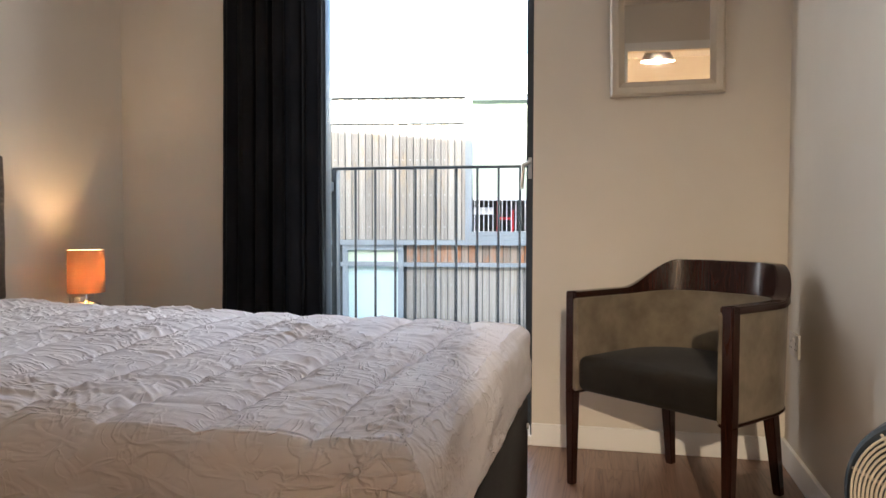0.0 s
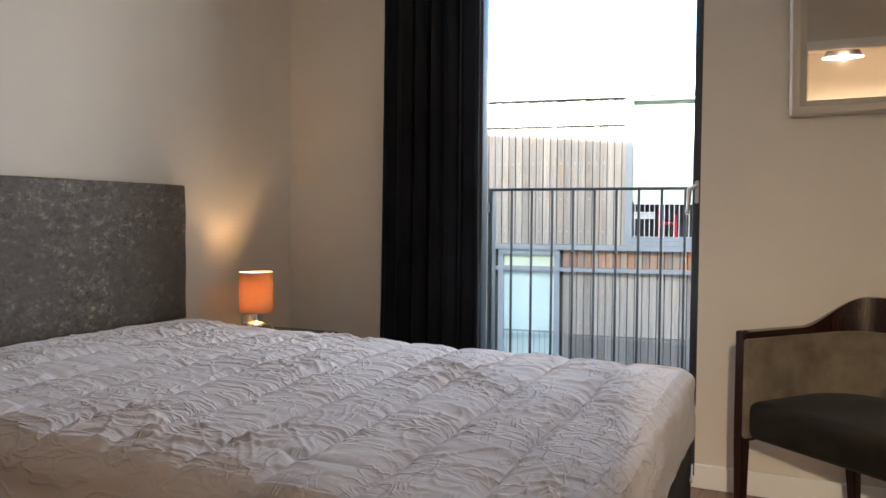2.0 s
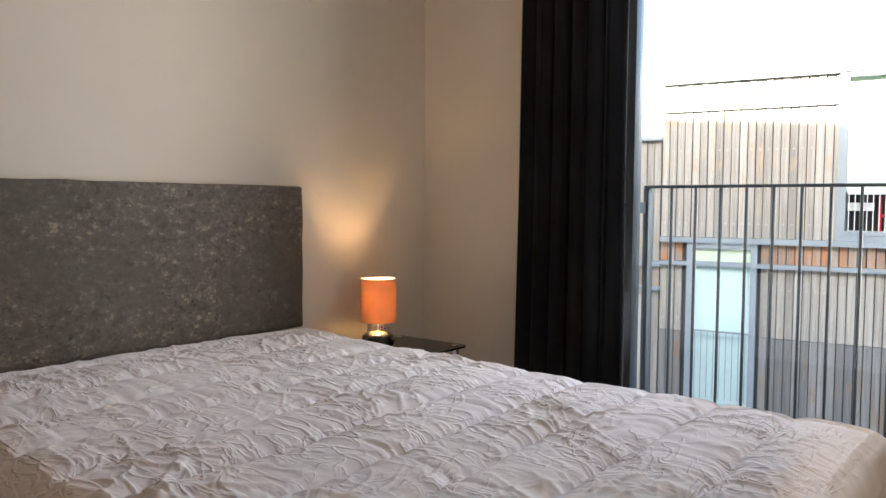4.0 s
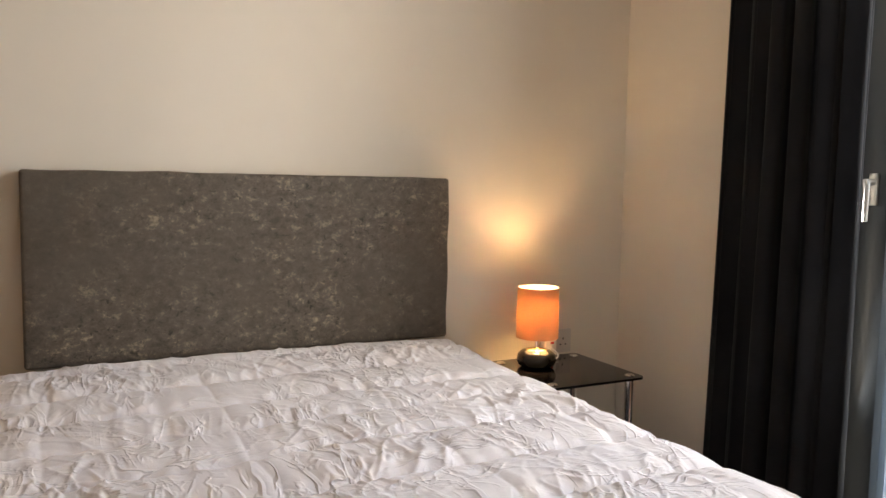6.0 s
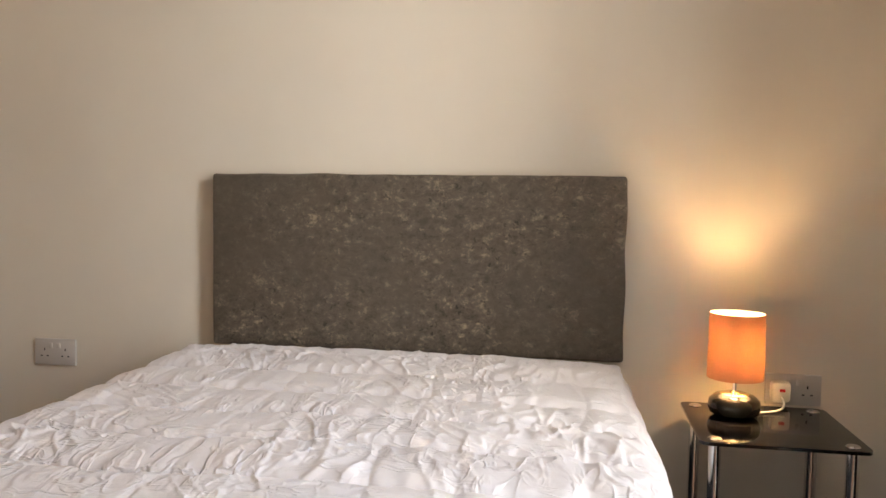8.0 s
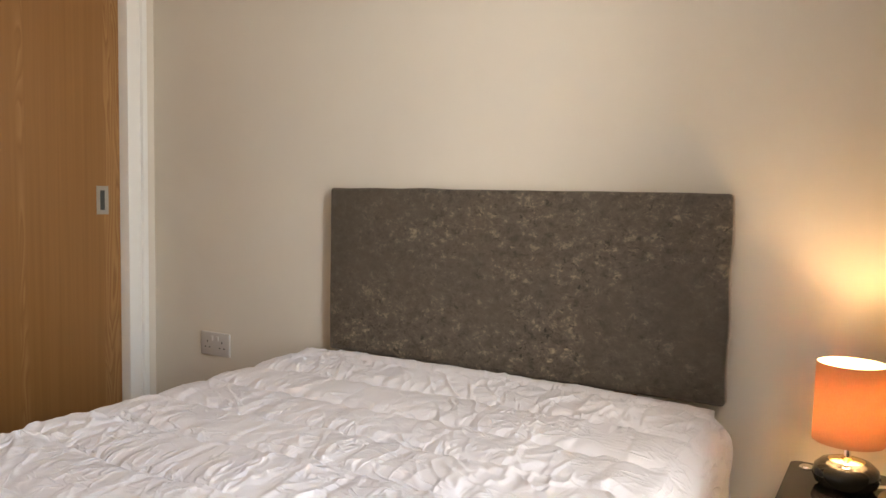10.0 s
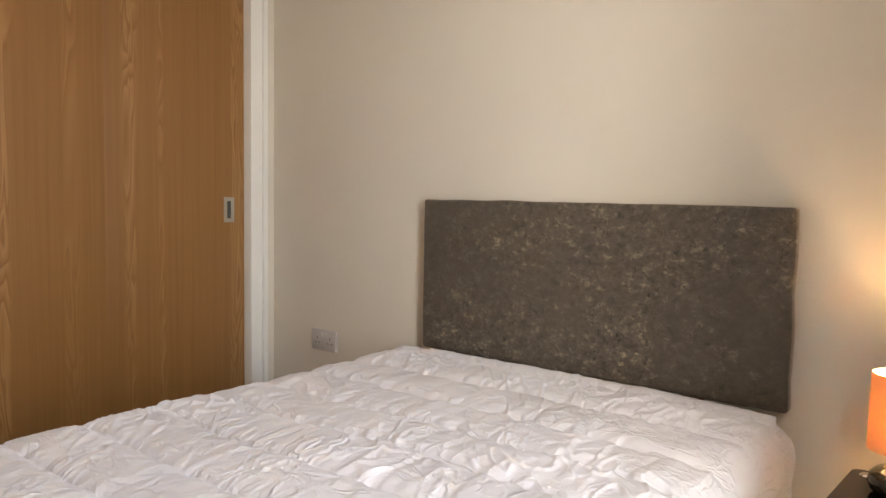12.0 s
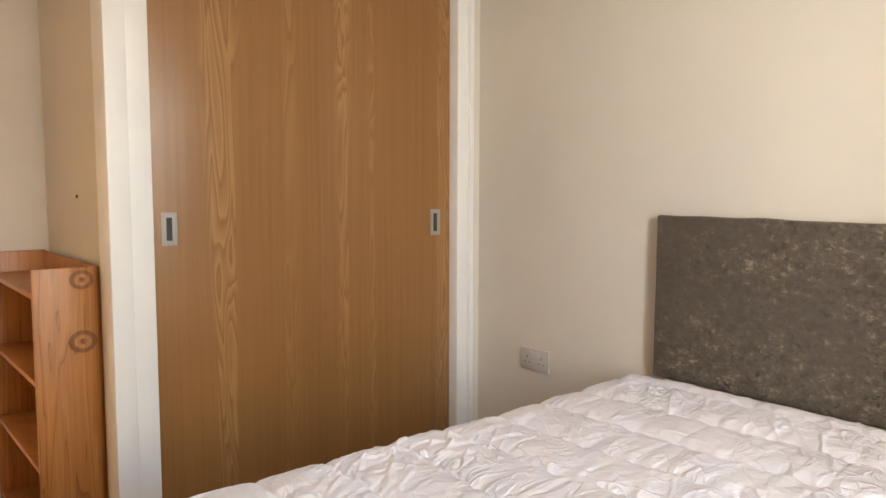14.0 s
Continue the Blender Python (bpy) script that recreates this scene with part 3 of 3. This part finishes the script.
part("panel", bm, M_CRUSHED, headboard, "crushed velvet panel")
for sy in (1.60, 2.27):
    part("strut", boxes((-2.196, -2.178, sy - 0.03, sy + 0.03, 0.36, 0.637)), M_PINE_DARK, headboard, "plain wooden strut")

# ---- bedside table, lamp, sockets ----
TX0, TX1, TY0, TY1, TZ = -2.165, -1.79, 2.678, 3.05, 0.535
table = thing("bedside_table", "black glass bedside table on four chrome legs", "side table")


def glass_shelf(name, z, lab):
    bm = bmesh.new()
    box(bm, TX0, TX1, TY0, TY1, z - 0.008, z)
    up = [e for e in bm.edges if abs(e.verts[0].co.z - e.verts[1].co.z) > 0.005]
    bmesh.ops.bevel(bm, geom=up, offset=0.022, segments=5, affect="EDGES", profile=0.5)
    part(name, bm, M_BLACKGLASS, table, lab)


glass_shelf("tabletop", TZ, "black tempered glass top")
glass_shelf("lower_shelf", 0.16, "black tempered glass shelf")
for lx_ in (TX0 + 0.036, TX1 - 0.036):
    for ly_ in (TY0 + 0.036, TY1 - 0.036):
        leg = part("leg", tube(bmesh.new(), (lx_, ly_, 0.012), (lx_, ly_, TZ - 0.008), 0.0145, seg=20), M_CHROME, table, "chrome tube leg")
        part("cap", lathe(bmesh.new(), [(0, 0.004), (0.013, 0.0035), (0.0165, 0.0005), (0.0165, 0)], 20, (lx_, ly_, TZ)), M_CHROME, leg)
        part("rubber_foot", tube(bmesh.new(), (lx_, ly_, 0), (lx_, ly_, 0.013), 0.016, seg=16), M_SLOT, leg)

LX, LY = -2.04, 2.797
table_lamp = thing("table_lamp", "small table lamp, lit, with orange drum shade and dark glazed base", "lamp", pose(LX, LY, TZ))
part("base", lathe(bmesh.new(), [(0, 0), (0.045, 0), (0.060, 0.010), (0.066, 0.026), (0.062, 0.044), (0.050, 0.055), (0.036, 0.059)], 48), M_CERAMIC, table_lamp, "dark glazed pebble-shaped base")
part("base_plate", lathe(bmesh.new(), [(0.036, 0.059), (0.034, 0.0605), (0.012, 0.062), (0.010, 0.066), (0, 0.066)], 40), M_GOLD, table_lamp, "polished metal dish")
part("stem", tube(bmesh.new(), (0, 0, 0.064), (0, 0, 0.125), 0.0065), M_CHROME, table_lamp, "chrome stem")
part("bulb_holder", tube(bmesh.new(), (0, 0, 0.118), (0, 0, 0.150), 0.014), M_WHITE, table_lamp)
part("shade", lathe(bmesh.new(), [(0.0700, 0.100), (0.0680, 0.268), (0.0672, 0.268), (0.0690, 0.100)], 64, closed=True), M_SHADE, table_lamp, "orange fabric drum shade")
part("lining", lathe(bmesh.new(), [(0.0684, 0.101), (0.0664, 0.2675), (0.0660, 0.2675), (0.0680, 0.101)], 64, closed=True), M_LINING, table_lamp, "cream inside of the shade")
bm = bmesh.new()
for k in range(3):
    a = 2 * math.pi * k / 3
    tube(bm, (0, 0, 0.122), (0.0685 * math.cos(a), 0.0685 * math.sin(a), 0.110), 0.0018, seg=6)
part("shade_ring", bm, M_CHROME, table_lamp)


def double_socket(y, z, wall_x, side, label):
    """A twin switched wall socket; side: +1 faces +x."""
    ob = thing("wall_socket", label, "socket", Matrix.Translation((wall_x, y, z)) @ pose(0, 0, 0, 0, 0, 0 if side > 0 else 180), "wall sockets")
    bm = bmesh.new()
    box(bm, 0.0, 0.010, -0.073, 0.073, -0.043, 0.043, 0.003)
    part("plate", bm, M_SOCKET, ob)
    for c in (-0.037, 0.037):
        bm = bmesh.new()
        for dy, dz, hy, hz in ((0, 0.008, 0.002, 0.004), (-0.011, -0.013, 0.0035, 0.002), (0.011, -0.013, 0.0035, 0.002)):
            box(bm, 0.0098, 0.0106, c + dy - hy, c + dy + hy, dz - hz, dz + hz)
        part("pin_holes", bm, M_SLOT, ob)
    for c in (-0.014, 0.014):
        part("switch", boxes((0.0095, 0.0135, c - 0.006, c + 0.006, 0.013, 0.030), bevel=0.001), M_SOCKET, ob)
    return ob


double_socket(0.727, 0.575, XH, 1, "white double wall socket beside the bed")
double_socket(2.982, 0.575, XH, 1, "white double wall socket above the bedside table")
double_socket(3.115, 0.475, XR, -1, "white double wall socket behind the chair")
plug = thing("plug", "white mains plug with red mark in the bedside socket", "plug")
part("body", boxes((XH + 0.0125, XH + 0.048, 2.918, 2.968, 0.545, 0.602), bevel=0.010), M_WHITE, plug)
part("mark", boxes((XH + 0.0478, XH + 0.0492, 2.938, 2.952, 0.576, 0.584)), M_RED, plug, "red mark")


def cable(name, pts, r, mat, label):
    cu = bpy.data.curves.new(name, "CURVE")
    cu.dimensions, cu.bevel_depth, cu.bevel_resolution = "3D", r, 3
    sp = cu.splines.new("NURBS")
    sp.points.add(len(pts) - 1)
    for p, q in zip(sp.points, pts):
        p.co = (*q, 1)
    sp.use_endpoint_u, sp.order_u = True, 4
    cu.materials.append(mat)
    return tagged(new(name, cu), label, "cable")


cable("lamp_cable", [(XH + 0.045, 2.943, 0.560), (XH + 0.085, 2.945, 0.552), (XH + 0.115, 2.93, 0.541), (XH + 0.13, 2.88, 0.5385), (LX - 0.03, 2.855, 0.5385), (LX, 2.855, 0.545)], 0.003, M_WHITE, "thin white lamp cable on the bedside table")

# ---- tub chair ----


def tub_chair():
    W, D = 0.642, 0.50
    ob = thing("tub_chair", "dark mahogany tub chair with taupe velvet back and black velvet seat", "chair", pose(0.245, 2.830, 0, 0, 0, -39.6))
    arm = 0.678

    def around(u, inset=0.0):
        """Plan of the back: from the front left arm round to the front right arm, u 0 to 1."""
        hw, fy, by, r = W / 2 - inset, -D / 2, D / 2 - inset, 0.27 - inset
        straight = (by - r) - fy
        arc = math.pi / 2 * r
        flat = 2 * (hw - r)
        total = 2 * straight + 2 * arc + flat
        d = u * total
        if d < straight:
            return Vector((-hw, fy + d, 0))
        d -= straight
        if d < arc:
            a = d / r
            return Vector((-hw + r - r * math.cos(a), by - r + r * math.sin(a), 0))
        d -= arc
        if d < flat:
            return Vector((-hw + r + d, by, 0))
        d -= flat
        if d < arc:
            a = d / r
            return Vector((hw - r + r * math.sin(a), by - r + r * math.cos(a), 0))
        d -= arc
        return Vector((hw, by - r - d, 0))

    def step(t):
        t = max(0.0, min(1.0, t))
        return t * t * (3 - 2 * t)

    def top(u):
        return arm + 0.102 * step((min(u, 1 - u) - 0.20) / 0.15)

    def shell(z_low, z_high, inner, outer, n=80):
        bm = bmesh.new()
        rows = []
        for i in range(n + 1):
            u = i / n
            a, b = around(u, outer), around(u, inner)
            lo, hi = z_low(u), z_high(u)
            lean = 0.03 * step((min(u, 1 - u) - 0.1) / 0.3)
            rows.append([bm.verts.new((p.x, p.y + lean * (z - 0.3) / 0.4, z)) for p, z in ((a, lo), (a, hi), (b, hi), (b, lo))])
        for p, q in zip(rows, rows[1:]):
            for k in range(4):
                bm.faces.new((p[k], p[(k + 1) % 4], q[(k + 1) % 4], q[k]))
        for p in (rows[0], rows[-1]):
            bm.faces.new(p)
        bmesh.ops.recalc_face_normals(bm, faces=bm.faces)
        edges = [e for e in bm.edges if len(e.link_faces) == 2 and e.calc_face_angle(0) > 1.0]
        bmesh.ops.bevel(bm, geom=edges, offset=0.004, segments=2, affect="EDGES")
        return bm

    band = lambda u: arm - 0.022 + 0.012 * step((min(u, 1 - u) - 0.2) / 0.15)
    part("backrest", shell(lambda u: 0.335, band, 0.052, 0.006), M_TAUPE, ob, "taupe velvet wrap-round back")
    part("top_rail", shell(band, top, 0.046, 0.0), M_MAHOG, ob, "polished mahogany top rail")
    part("piping", shell(lambda u: band(u) - 0.005, lambda u: band(u) + 0.001, 0.056, 0.046), M_TAUPE, ob)
    part("seat_rail", shell(lambda u: 0.326, lambda u: 0.336, 0.05, 0.003), M_MAHOG, ob)
    bm = bmesh.new()
    box(bm, -W / 2 + 0.04, W / 2 - 0.04, -D / 2 + 0.006, D / 2 - 0.06, 0.334, 0.455, 0.03, 4)
    bmesh.ops.subdivide_edges(bm, edges=[e for e in bm.edges if e.calc_length() > 0.15], cuts=10, use_grid_fill=True)
    for v in bm.verts:
        if v.co.z > 0.42:
            v.co.z += 0.022 * (1 - (v.co.x / 0.28) ** 2) * max(0.0, 1 - (v.co.y / 0.26) ** 2)
        k = max(0.0, v.co.y - 0.02) / 0.17
        v.co.x *= 1 - 0.28 * min(1.0, k) ** 2
    part("seat", bm, M_SEAT, ob, "black velvet seat cushion")
    for sx in (-1, 1):
        bm = bmesh.new()
        x, y = sx * (W / 2 - 0.0185), -D / 2 + 0.016
        for z0, z1, h0, h1 in ((0.0, 0.33, 0.0130, 0.0185), (0.33, arm, 0.0185, 0.0185)):
            vs = [[bm.verts.new((x + i * h, y + j * h, z)) for i, j in ((-1, -1), (1, -1), (1, 1), (-1, 1))] for z, h in ((z0, h0), (z1, h1))]
            for k in range(4):
                bm.faces.new((vs[0][k], vs[0][(k + 1) % 4], vs[1][(k + 1) % 4], vs[1][k]))
            bm.faces.new(vs[0][::-1])
            bm.faces.new(vs[1])
        bmesh.ops.bevel(bm, geom=list(bm.edges), offset=0.003, segments=2, affect="EDGES")
        part("leg", bm, M_MAHOG, ob, "square mahogany front leg running up to the arm")
        bm = bmesh.new()
        a, b = Vector((sx * 0.20, D / 2 - 0.085, 0.335)), Vector((sx * 0.215 - 0.015, D / 2 - 0.015, 0.0))
        vs = [[bm.verts.new((p.x + i * h, p.y + j * h, p.z)) for i, j in ((-1, -1), (1, -1), (1, 1), (-1, 1))] for p, h in ((b, 0.014), (a, 0.021))]
        for k in range(4):
            bm.faces.new((vs[0][k], vs[0][(k + 1) % 4], vs[1][(k + 1) % 4], vs[1][k]))
        bm.faces.new(vs[0][::-1])
        bm.faces.new(vs[1])
        bmesh.ops.recalc_face_normals(bm, faces=bm.faces)
        bmesh.ops.bevel(bm, geom=list(bm.edges), offset=0.003, segments=2, affect="EDGES")
        part("leg", bm, M_MAHOG, ob, "splayed mahogany back leg")


tub_chair()

# ---- floor fan ----


def floor_fan():
    ob = thing("floor_fan", "low floor fan with cream grille and dark rim", "fan", pose(0.518, 1.52, 0, 0, 0, -42))
    zc, r = 0.455, 0.135
    part("rim", ring(bmesh.new(), (0, 0, zc), r, 0.014, (0, 1, 0), 64, 10), M_DARKFRAME, ob, "dark grey plastic rim")
    for k in range(1, 17):
        rr = r * k / 17.0
        part("grille_ring", ring(bmesh.new(), (0, -0.020 - 0.025 * (1 - (k / 17) ** 2), zc), rr, 0.0024, (0, 1, 0), 48, 6), M_GRILLE, ob, "cream ring of the grille")
    for k in range(10):
        a = 2 * math.pi * k / 10
        bm = bmesh.new()
        tube(bm, (0.03 * math.cos(a), -0.042, zc + 0.03 * math.sin(a)), (r * math.cos(a + 0.35), -0.012, zc + r * math.sin(a + 0.35)), 0.003, seg=6)
        part("grille_bar", bm, M_GRILLE, ob)
    part("hub", tube(bmesh.new(), (0, -0.052, zc), (0, 0.06, zc), 0.035, seg=24), M_GRILLE, ob)
    part("housing", ring(bmesh.new(), (0, 0.03, zc), r - 0.012, 0.030, (0, 1, 0), 64, 10), M_DARKFRAME, ob, "dark plastic housing")
    part("pole", tube(bmesh.new(), (0, 0.05, 0.03), (0, 0.05, zc - r + 0.02), 0.014), M_WHITE, ob)
    part("base", lathe(bmesh.new(), [(0, 0.034), (0.03, 0.034), (0.10, 0.018), (0.115, 0.006), (0.115, 0.0), (0, 0)], 40, (0, 0.05, 0)), M_WHITE, ob)


floor_fan()

# ---- bookcase ----


def bookcase():
    ob = thing("bookcase", "low open pine bookcase with empty shelves against the wall", "bookcase")
    x0, x1, y0, y1, h = -0.772, -0.578, -0.545, 0.205, 0.992
    for ya, yb in ((y1 - 0.020, y1), (y0, y0 + 0.020)):
        side = part("side_panel", boxes((x0, x1, ya, yb, 0, h), bevel=0.003), M_PINE, ob, "knotty pine side panel")
        if yb == y1:
            for kx, kz, kr in ((-0.716, 0.757, 0.042), (-0.718, 0.952, 0.036)):
                for q, rr in enumerate((kr, kr * 0.62, kr * 0.25)):
                    bm = lathe(bmesh.new(), [(0, 0.0006 + 0.0004 * q), (rr, 0.0006 + 0.0004 * q), (rr, 0)], 24)
                    bmesh.ops.transform(bm, matrix=Matrix.Translation((kx, yb, kz)) @ pose(0, 0, 0, -90, 0, 0) @ Matrix.Diagonal((1, 0.85, 1, 1)), verts=bm.verts)
                    part("knot", bm, M_KNOT if q == 2 else M_PINE_DARK if q == 0 else M_PINE, side)
    for z in (0.07, 0.365, 0.640, 0.915):
        part("shelf", boxes((x0 + 0.012, x1 - 0.004, y0 + 0.020, y1 - 0.020, z - 0.018, z), bevel=0.002), M_PINE, ob)
    part("back_panel", boxes((x0, x0 + 0.010, y0 + 0.020, y1 - 0.020, 0.05, h - 0.004)), M_PINE, ob)
    part("plinth", boxes((x1 - 0.03, x1 - 0.012, y0 + 0.020, y1 - 0.020, 0, 0.05)), M_PINE, ob)


bookcase()
hook = thing("wall_plug", "small dark screw hole plug in the wall", "wall plug")
part("plug_head", tube(bmesh.new(), (-0.792, -0.10, 1.205), (-0.786, -0.10, 1.205), 0.006), M_SLOT, hook)

# ---- pendant in the room beyond ----
pendant = thing("pendant_lamp", "black conical pendant lamp, lit, hanging beyond the doorway", "lamp", pose(0.45, -2.6, 2.17))
part("shade", lathe(bmesh.new(), [(0.19, -0.02), (0.115, 0.115), (0.02, 0.12), (0.02, 0.117), (0.112, 0.111), (0.186, -0.02)], 48, closed=True), M_MAHOG, pendant, "dark conical shade")
part("lining", lathe(bmesh.new(), [(0.184, -0.019), (0.111, 0.109), (0.02, 0.115)], 48), M_WHITE, pendant, "white inside of the shade")
part("cord", tube(bmesh.new(), (0, 0, 0.118), (0, 0, CEIL - 2.17), 0.004), M_SLOT, pendant)

# ---- outside ----
GZ = -3.2
structure("ground", boxes((-400, 400, YO + 0.02, 600, GZ - 0.2, GZ)), M_GROUND, "grey asphalt yard between the buildings")
structure("facade", boxes((-14, XH - 0.12, YN + 0.02, YO, GZ, 7.2), (XR + 0.12, 12, YN + 0.02, YO, GZ, 7.2), (XH - 0.12, XR + 0.12, YN + 0.02, YO, CEIL + 0.12, 7.2), (XH - 0.12, XR + 0.12, YN + 0.02, YO, GZ, -0.12)),
          M_BRICKISH, "rendered outer wall of the flat's own building")

BY = 13.0
house = thing("timber_clad_building", "building across the yard clad in weathered timber boards", "building", pose(-3, BY, 0, 0, 0, 8) @ pose(3, -BY, 0))
HX0, HX1 = -5.05, 5.5
part("wall", boxes((HX0, -4.62, BY + 0.05, BY + 6, GZ, 2.62), (-4.62, -3.56, BY + 0.3, BY + 6, GZ, 2.62), (-3.56, -2.44, BY + 0.05, BY + 6, GZ, 2.62), (-2.44, -1.15, BY + 0.6, BY + 6, GZ, 2.62), (-1.15, HX1, BY + 0.05, BY + 6, GZ, 2.62)), M_DIM, house)
LX0 = -6.25
part("wall", boxes((LX0, HX0, BY + 0.05, BY + 6, GZ, 2.14)), M_DIM, house)
part("coping", boxes((LX0 - 0.03, HX0, BY - 0.04, BY + 6, 2.14, 2.20)), M_FLASH, house, "grey metal coping")
for za, zb in ((0.08, 0.16), (-0.31, -0.25), (-2.43, -2.36)):
    part("flashing", boxes((LX0 - 0.02, HX0, BY - 0.06, BY + 0.05, za, zb)), M_FLASH, house, "grey metal flashing")
part("parapet", boxes((HX0, HX1, BY + 0.0, BY + 6, 3.05, 3.72)), M_WHITEWALL, house, "pale metal parapet")
part("corner_trim", boxes((-2.495, -2.44, BY - 0.03, BY + 0.05, 0.58, 3.05)), M_FLASH, house)
part("eave", boxes((HX0, -2.44, BY - 0.05, BY + 0.3, 3.02, 3.05)), M_FLASH, house)
part("flashing", boxes((HX0, -2.44, BY - 0.03, BY + 0.05, 2.575, 2.60)), M_FLASH, house)
part("flashing", boxes((HX0, HX1, BY - 0.06, BY + 0.05, 0.49, 0.575)), M_FLASH, house, "grey metal flashing")
for xa, xb in ((HX0, -4.62), (-3.56, HX1)):
    part("flashing", boxes((xa, xb, BY - 0.05, BY + 0.05, 0.12, 0.185)), M_FLASH, house, "grey metal flashing")


def far_window(x0, x1, z0, z1, depth, fr=0.06):
    w = part("window", boxes((x0, x0 + fr, BY - 0.03, BY + depth, z0, z1), (x1 - fr, x1, BY - 0.03, BY + depth, z0, z1), (x0 + fr, x1 - fr, BY - 0.03, BY + depth, z1 - fr, z1), (x0 + fr, x1 - fr, BY - 0.05, BY + depth, z0, z0 + fr)), M_FLASH, house, "grey metal window frame")
    return w


w1 = far_window(-2.44, -1.15, 0.66, 3.02, 0.55)
part("blind", boxes((-2.38, -1.21, BY + 0.10, BY + 0.13, 1.30, 2.96)), M_PANEL, w1, "pale drawn blind")
part("rail", boxes((-2.36, -1.23, BY + 0.02, BY + 0.05, 1.26, 1.30)), M_WHITE, w1)
for k in range(15):
    part("rail_bar", boxes((-2.34 + 0.078 * k, -2.328 + 0.078 * k, BY + 0.03, BY + 0.045, 0.72, 1.26)), M_WHITE, w1)
part("chair_inside", boxes((-1.96, -1.92, BY + 0.3, BY + 0.34, 0.72, 1.24), (-1.96, -1.66, BY + 0.3, BY + 0.5, 0.93, 0.97), (-1.70, -1.66, BY + 0.3, BY + 0.34, 0.72, 1.10)), M_RED, w1, "red chair behind the glass")
part("table_inside", boxes((-2.36, -2.02, BY + 0.25, BY + 0.5, 1.02, 1.14)), M_WHITE, w1)
part("sill", boxes((-2.44, -1.15, BY - 0.04, BY + 0.55, 0.578, 0.657)), M_FLASH, w1)
w2 = far_window(-4.62, -3.56, GZ + 0.6, 0.49, 0.25, 0.09)
part("panel", boxes((-4.53, -3.65, BY + 0.02, BY + 0.06, 0.20, 0.40)), M_PANEL, w2, "pale green panel")
part("transom", boxes((-4.53, -3.65, BY - 0.02, BY + 0.08, 0.12, 0.20)), M_FLASH, w2)
part("pane", boxes((-4.53, -3.65, BY + 0.05, BY + 0.08, GZ + 0.66, 0.12)), M_PALE_PANE, w2, "opaque pale cyan window pane")
part("rail", boxes((-4.53, -3.65, BY - 0.06, BY - 0.03, -0.93, -0.90)), M_FLASH, w2)
for k in range(9):
    part("rail_bar", boxes((-4.46 + 0.095 * k, -4.45 + 0.095 * k, BY - 0.055, BY - 0.04, -2.0, -0.93)), M_FLASH, w2)
white_house = thing("white_building", "bright white rendered building behind the timber one", "building")
part("wall", boxes((-30, HX0 - 0.5, BY + 13, BY + 20, GZ, 2.0)), M_WHITEWALL, white_house)
part("roof", boxes((-30.2, HX0 - 0.3, BY + 12.8, BY + 20.2, 2.0, 2.25)), M_WHITEWALL, white_house)
for k in range(5):
    part("window", boxes((-13.0 - 2.2 * k, -12.0 - 2.2 * k, BY + 12.95, BY + 13.05, -1.1, -0.75)), M_DIM, white_house)
part("balcony", boxes((-24, -9.0, BY + 11.6, BY + 13, -2.0, -1.85)), M_FLASH, white_house)

# boards of the far building and planks of the floor, each a piece
PITCH = 0.119


def board_mesh(name, w, h, mat):
    bm = boxes((0, w, -0.024, 0, 0, h))
    return finish(name, bm, mat, False)


def clad(x0, x1, z0, z1, mat, gaps=()):
    me = board_mesh("board", PITCH - 0.014, z1 - z0, mat)
    n = int((x1 - x0) / PITCH)
    for k in range(n):
        x = x0 + k * PITCH
        if any(a - PITCH < x < b for a, b in gaps):
            continue
        piece("board", me, pose(x, BY + 0.05 - 0.012 * (k % 2), z0), house)


clad(HX0, -2.43, 0.58, 2.57, M_BOARD)
clad(HX0, -2.43, 2.605, 3.015, M_BOARD)
clad(LX0, HX0, 0.165, 2.135, M_BOARD)
clad(LX0, HX0, -0.245, 0.075, M_BOARD_RUST)
clad(LX0, HX0, -2.355, -0.315, M_BOARD)
clad(LX0, HX0, GZ + 0.1, -2.435, M_BOARD_RUST)
clad(-1.13, 1.6, 0.58, 3.015, M_BOARD)
clad(HX0, -0.6, 0.19, 0.485, M_BOARD_RUST, [(-4.62, -3.56)])
clad(HX0, -0.6, -0.95, 0.115, M_BOARD, [(-4.62, -3.56)])
clad(HX0, -0.6, GZ + 0.1, -0.96, M_BOARD_LOW, [(-4.62, -3.56)])

screws = bmesh.new()
for z in (0.80, 1.35, 1.95, -0.20, -0.75):
    for k in range(int((-2.5 - HX0) / PITCH)):
        x = HX0 + (k + 0.5) * PITCH
        if z > 0.5 or not -4.72 < x < -3.5:
            box(screws, x - 0.012, x + 0.004, BY + 0.005, BY + 0.03, z - 0.007, z + 0.007)
tagged(part("board_screws", screws, M_STEEL, house, "small steel screw heads in rows", False), kind="stuff")

plank_mesh = {}
PW, PL = 0.192, 1.28
for i in range(19):
    x = XH + 0.002 + i * PW
    y = -4.7 + (i * 0.47) % PL - PL
    while y < YO - 0.04:
        a, b = max(y, -4.7), min(y + PL, 3.42)
        if b - a > 0.02:
            w = min(PW, 1.44 - x)
            key = (round(b - a, 3), round(w, 3))
            if key not in plank_mesh and w > 0.02:
                bm = boxes((0.0006, w - 0.0006, 0.0006, b - a - 0.0006, -0.0098, 0))
                plank_mesh[key] = finish("plank", bm, M_FLOOR, False)
            if w > 0.02:
                piece("plank", plank_mesh[key], pose(x, a, 0), floor)
        y += PL
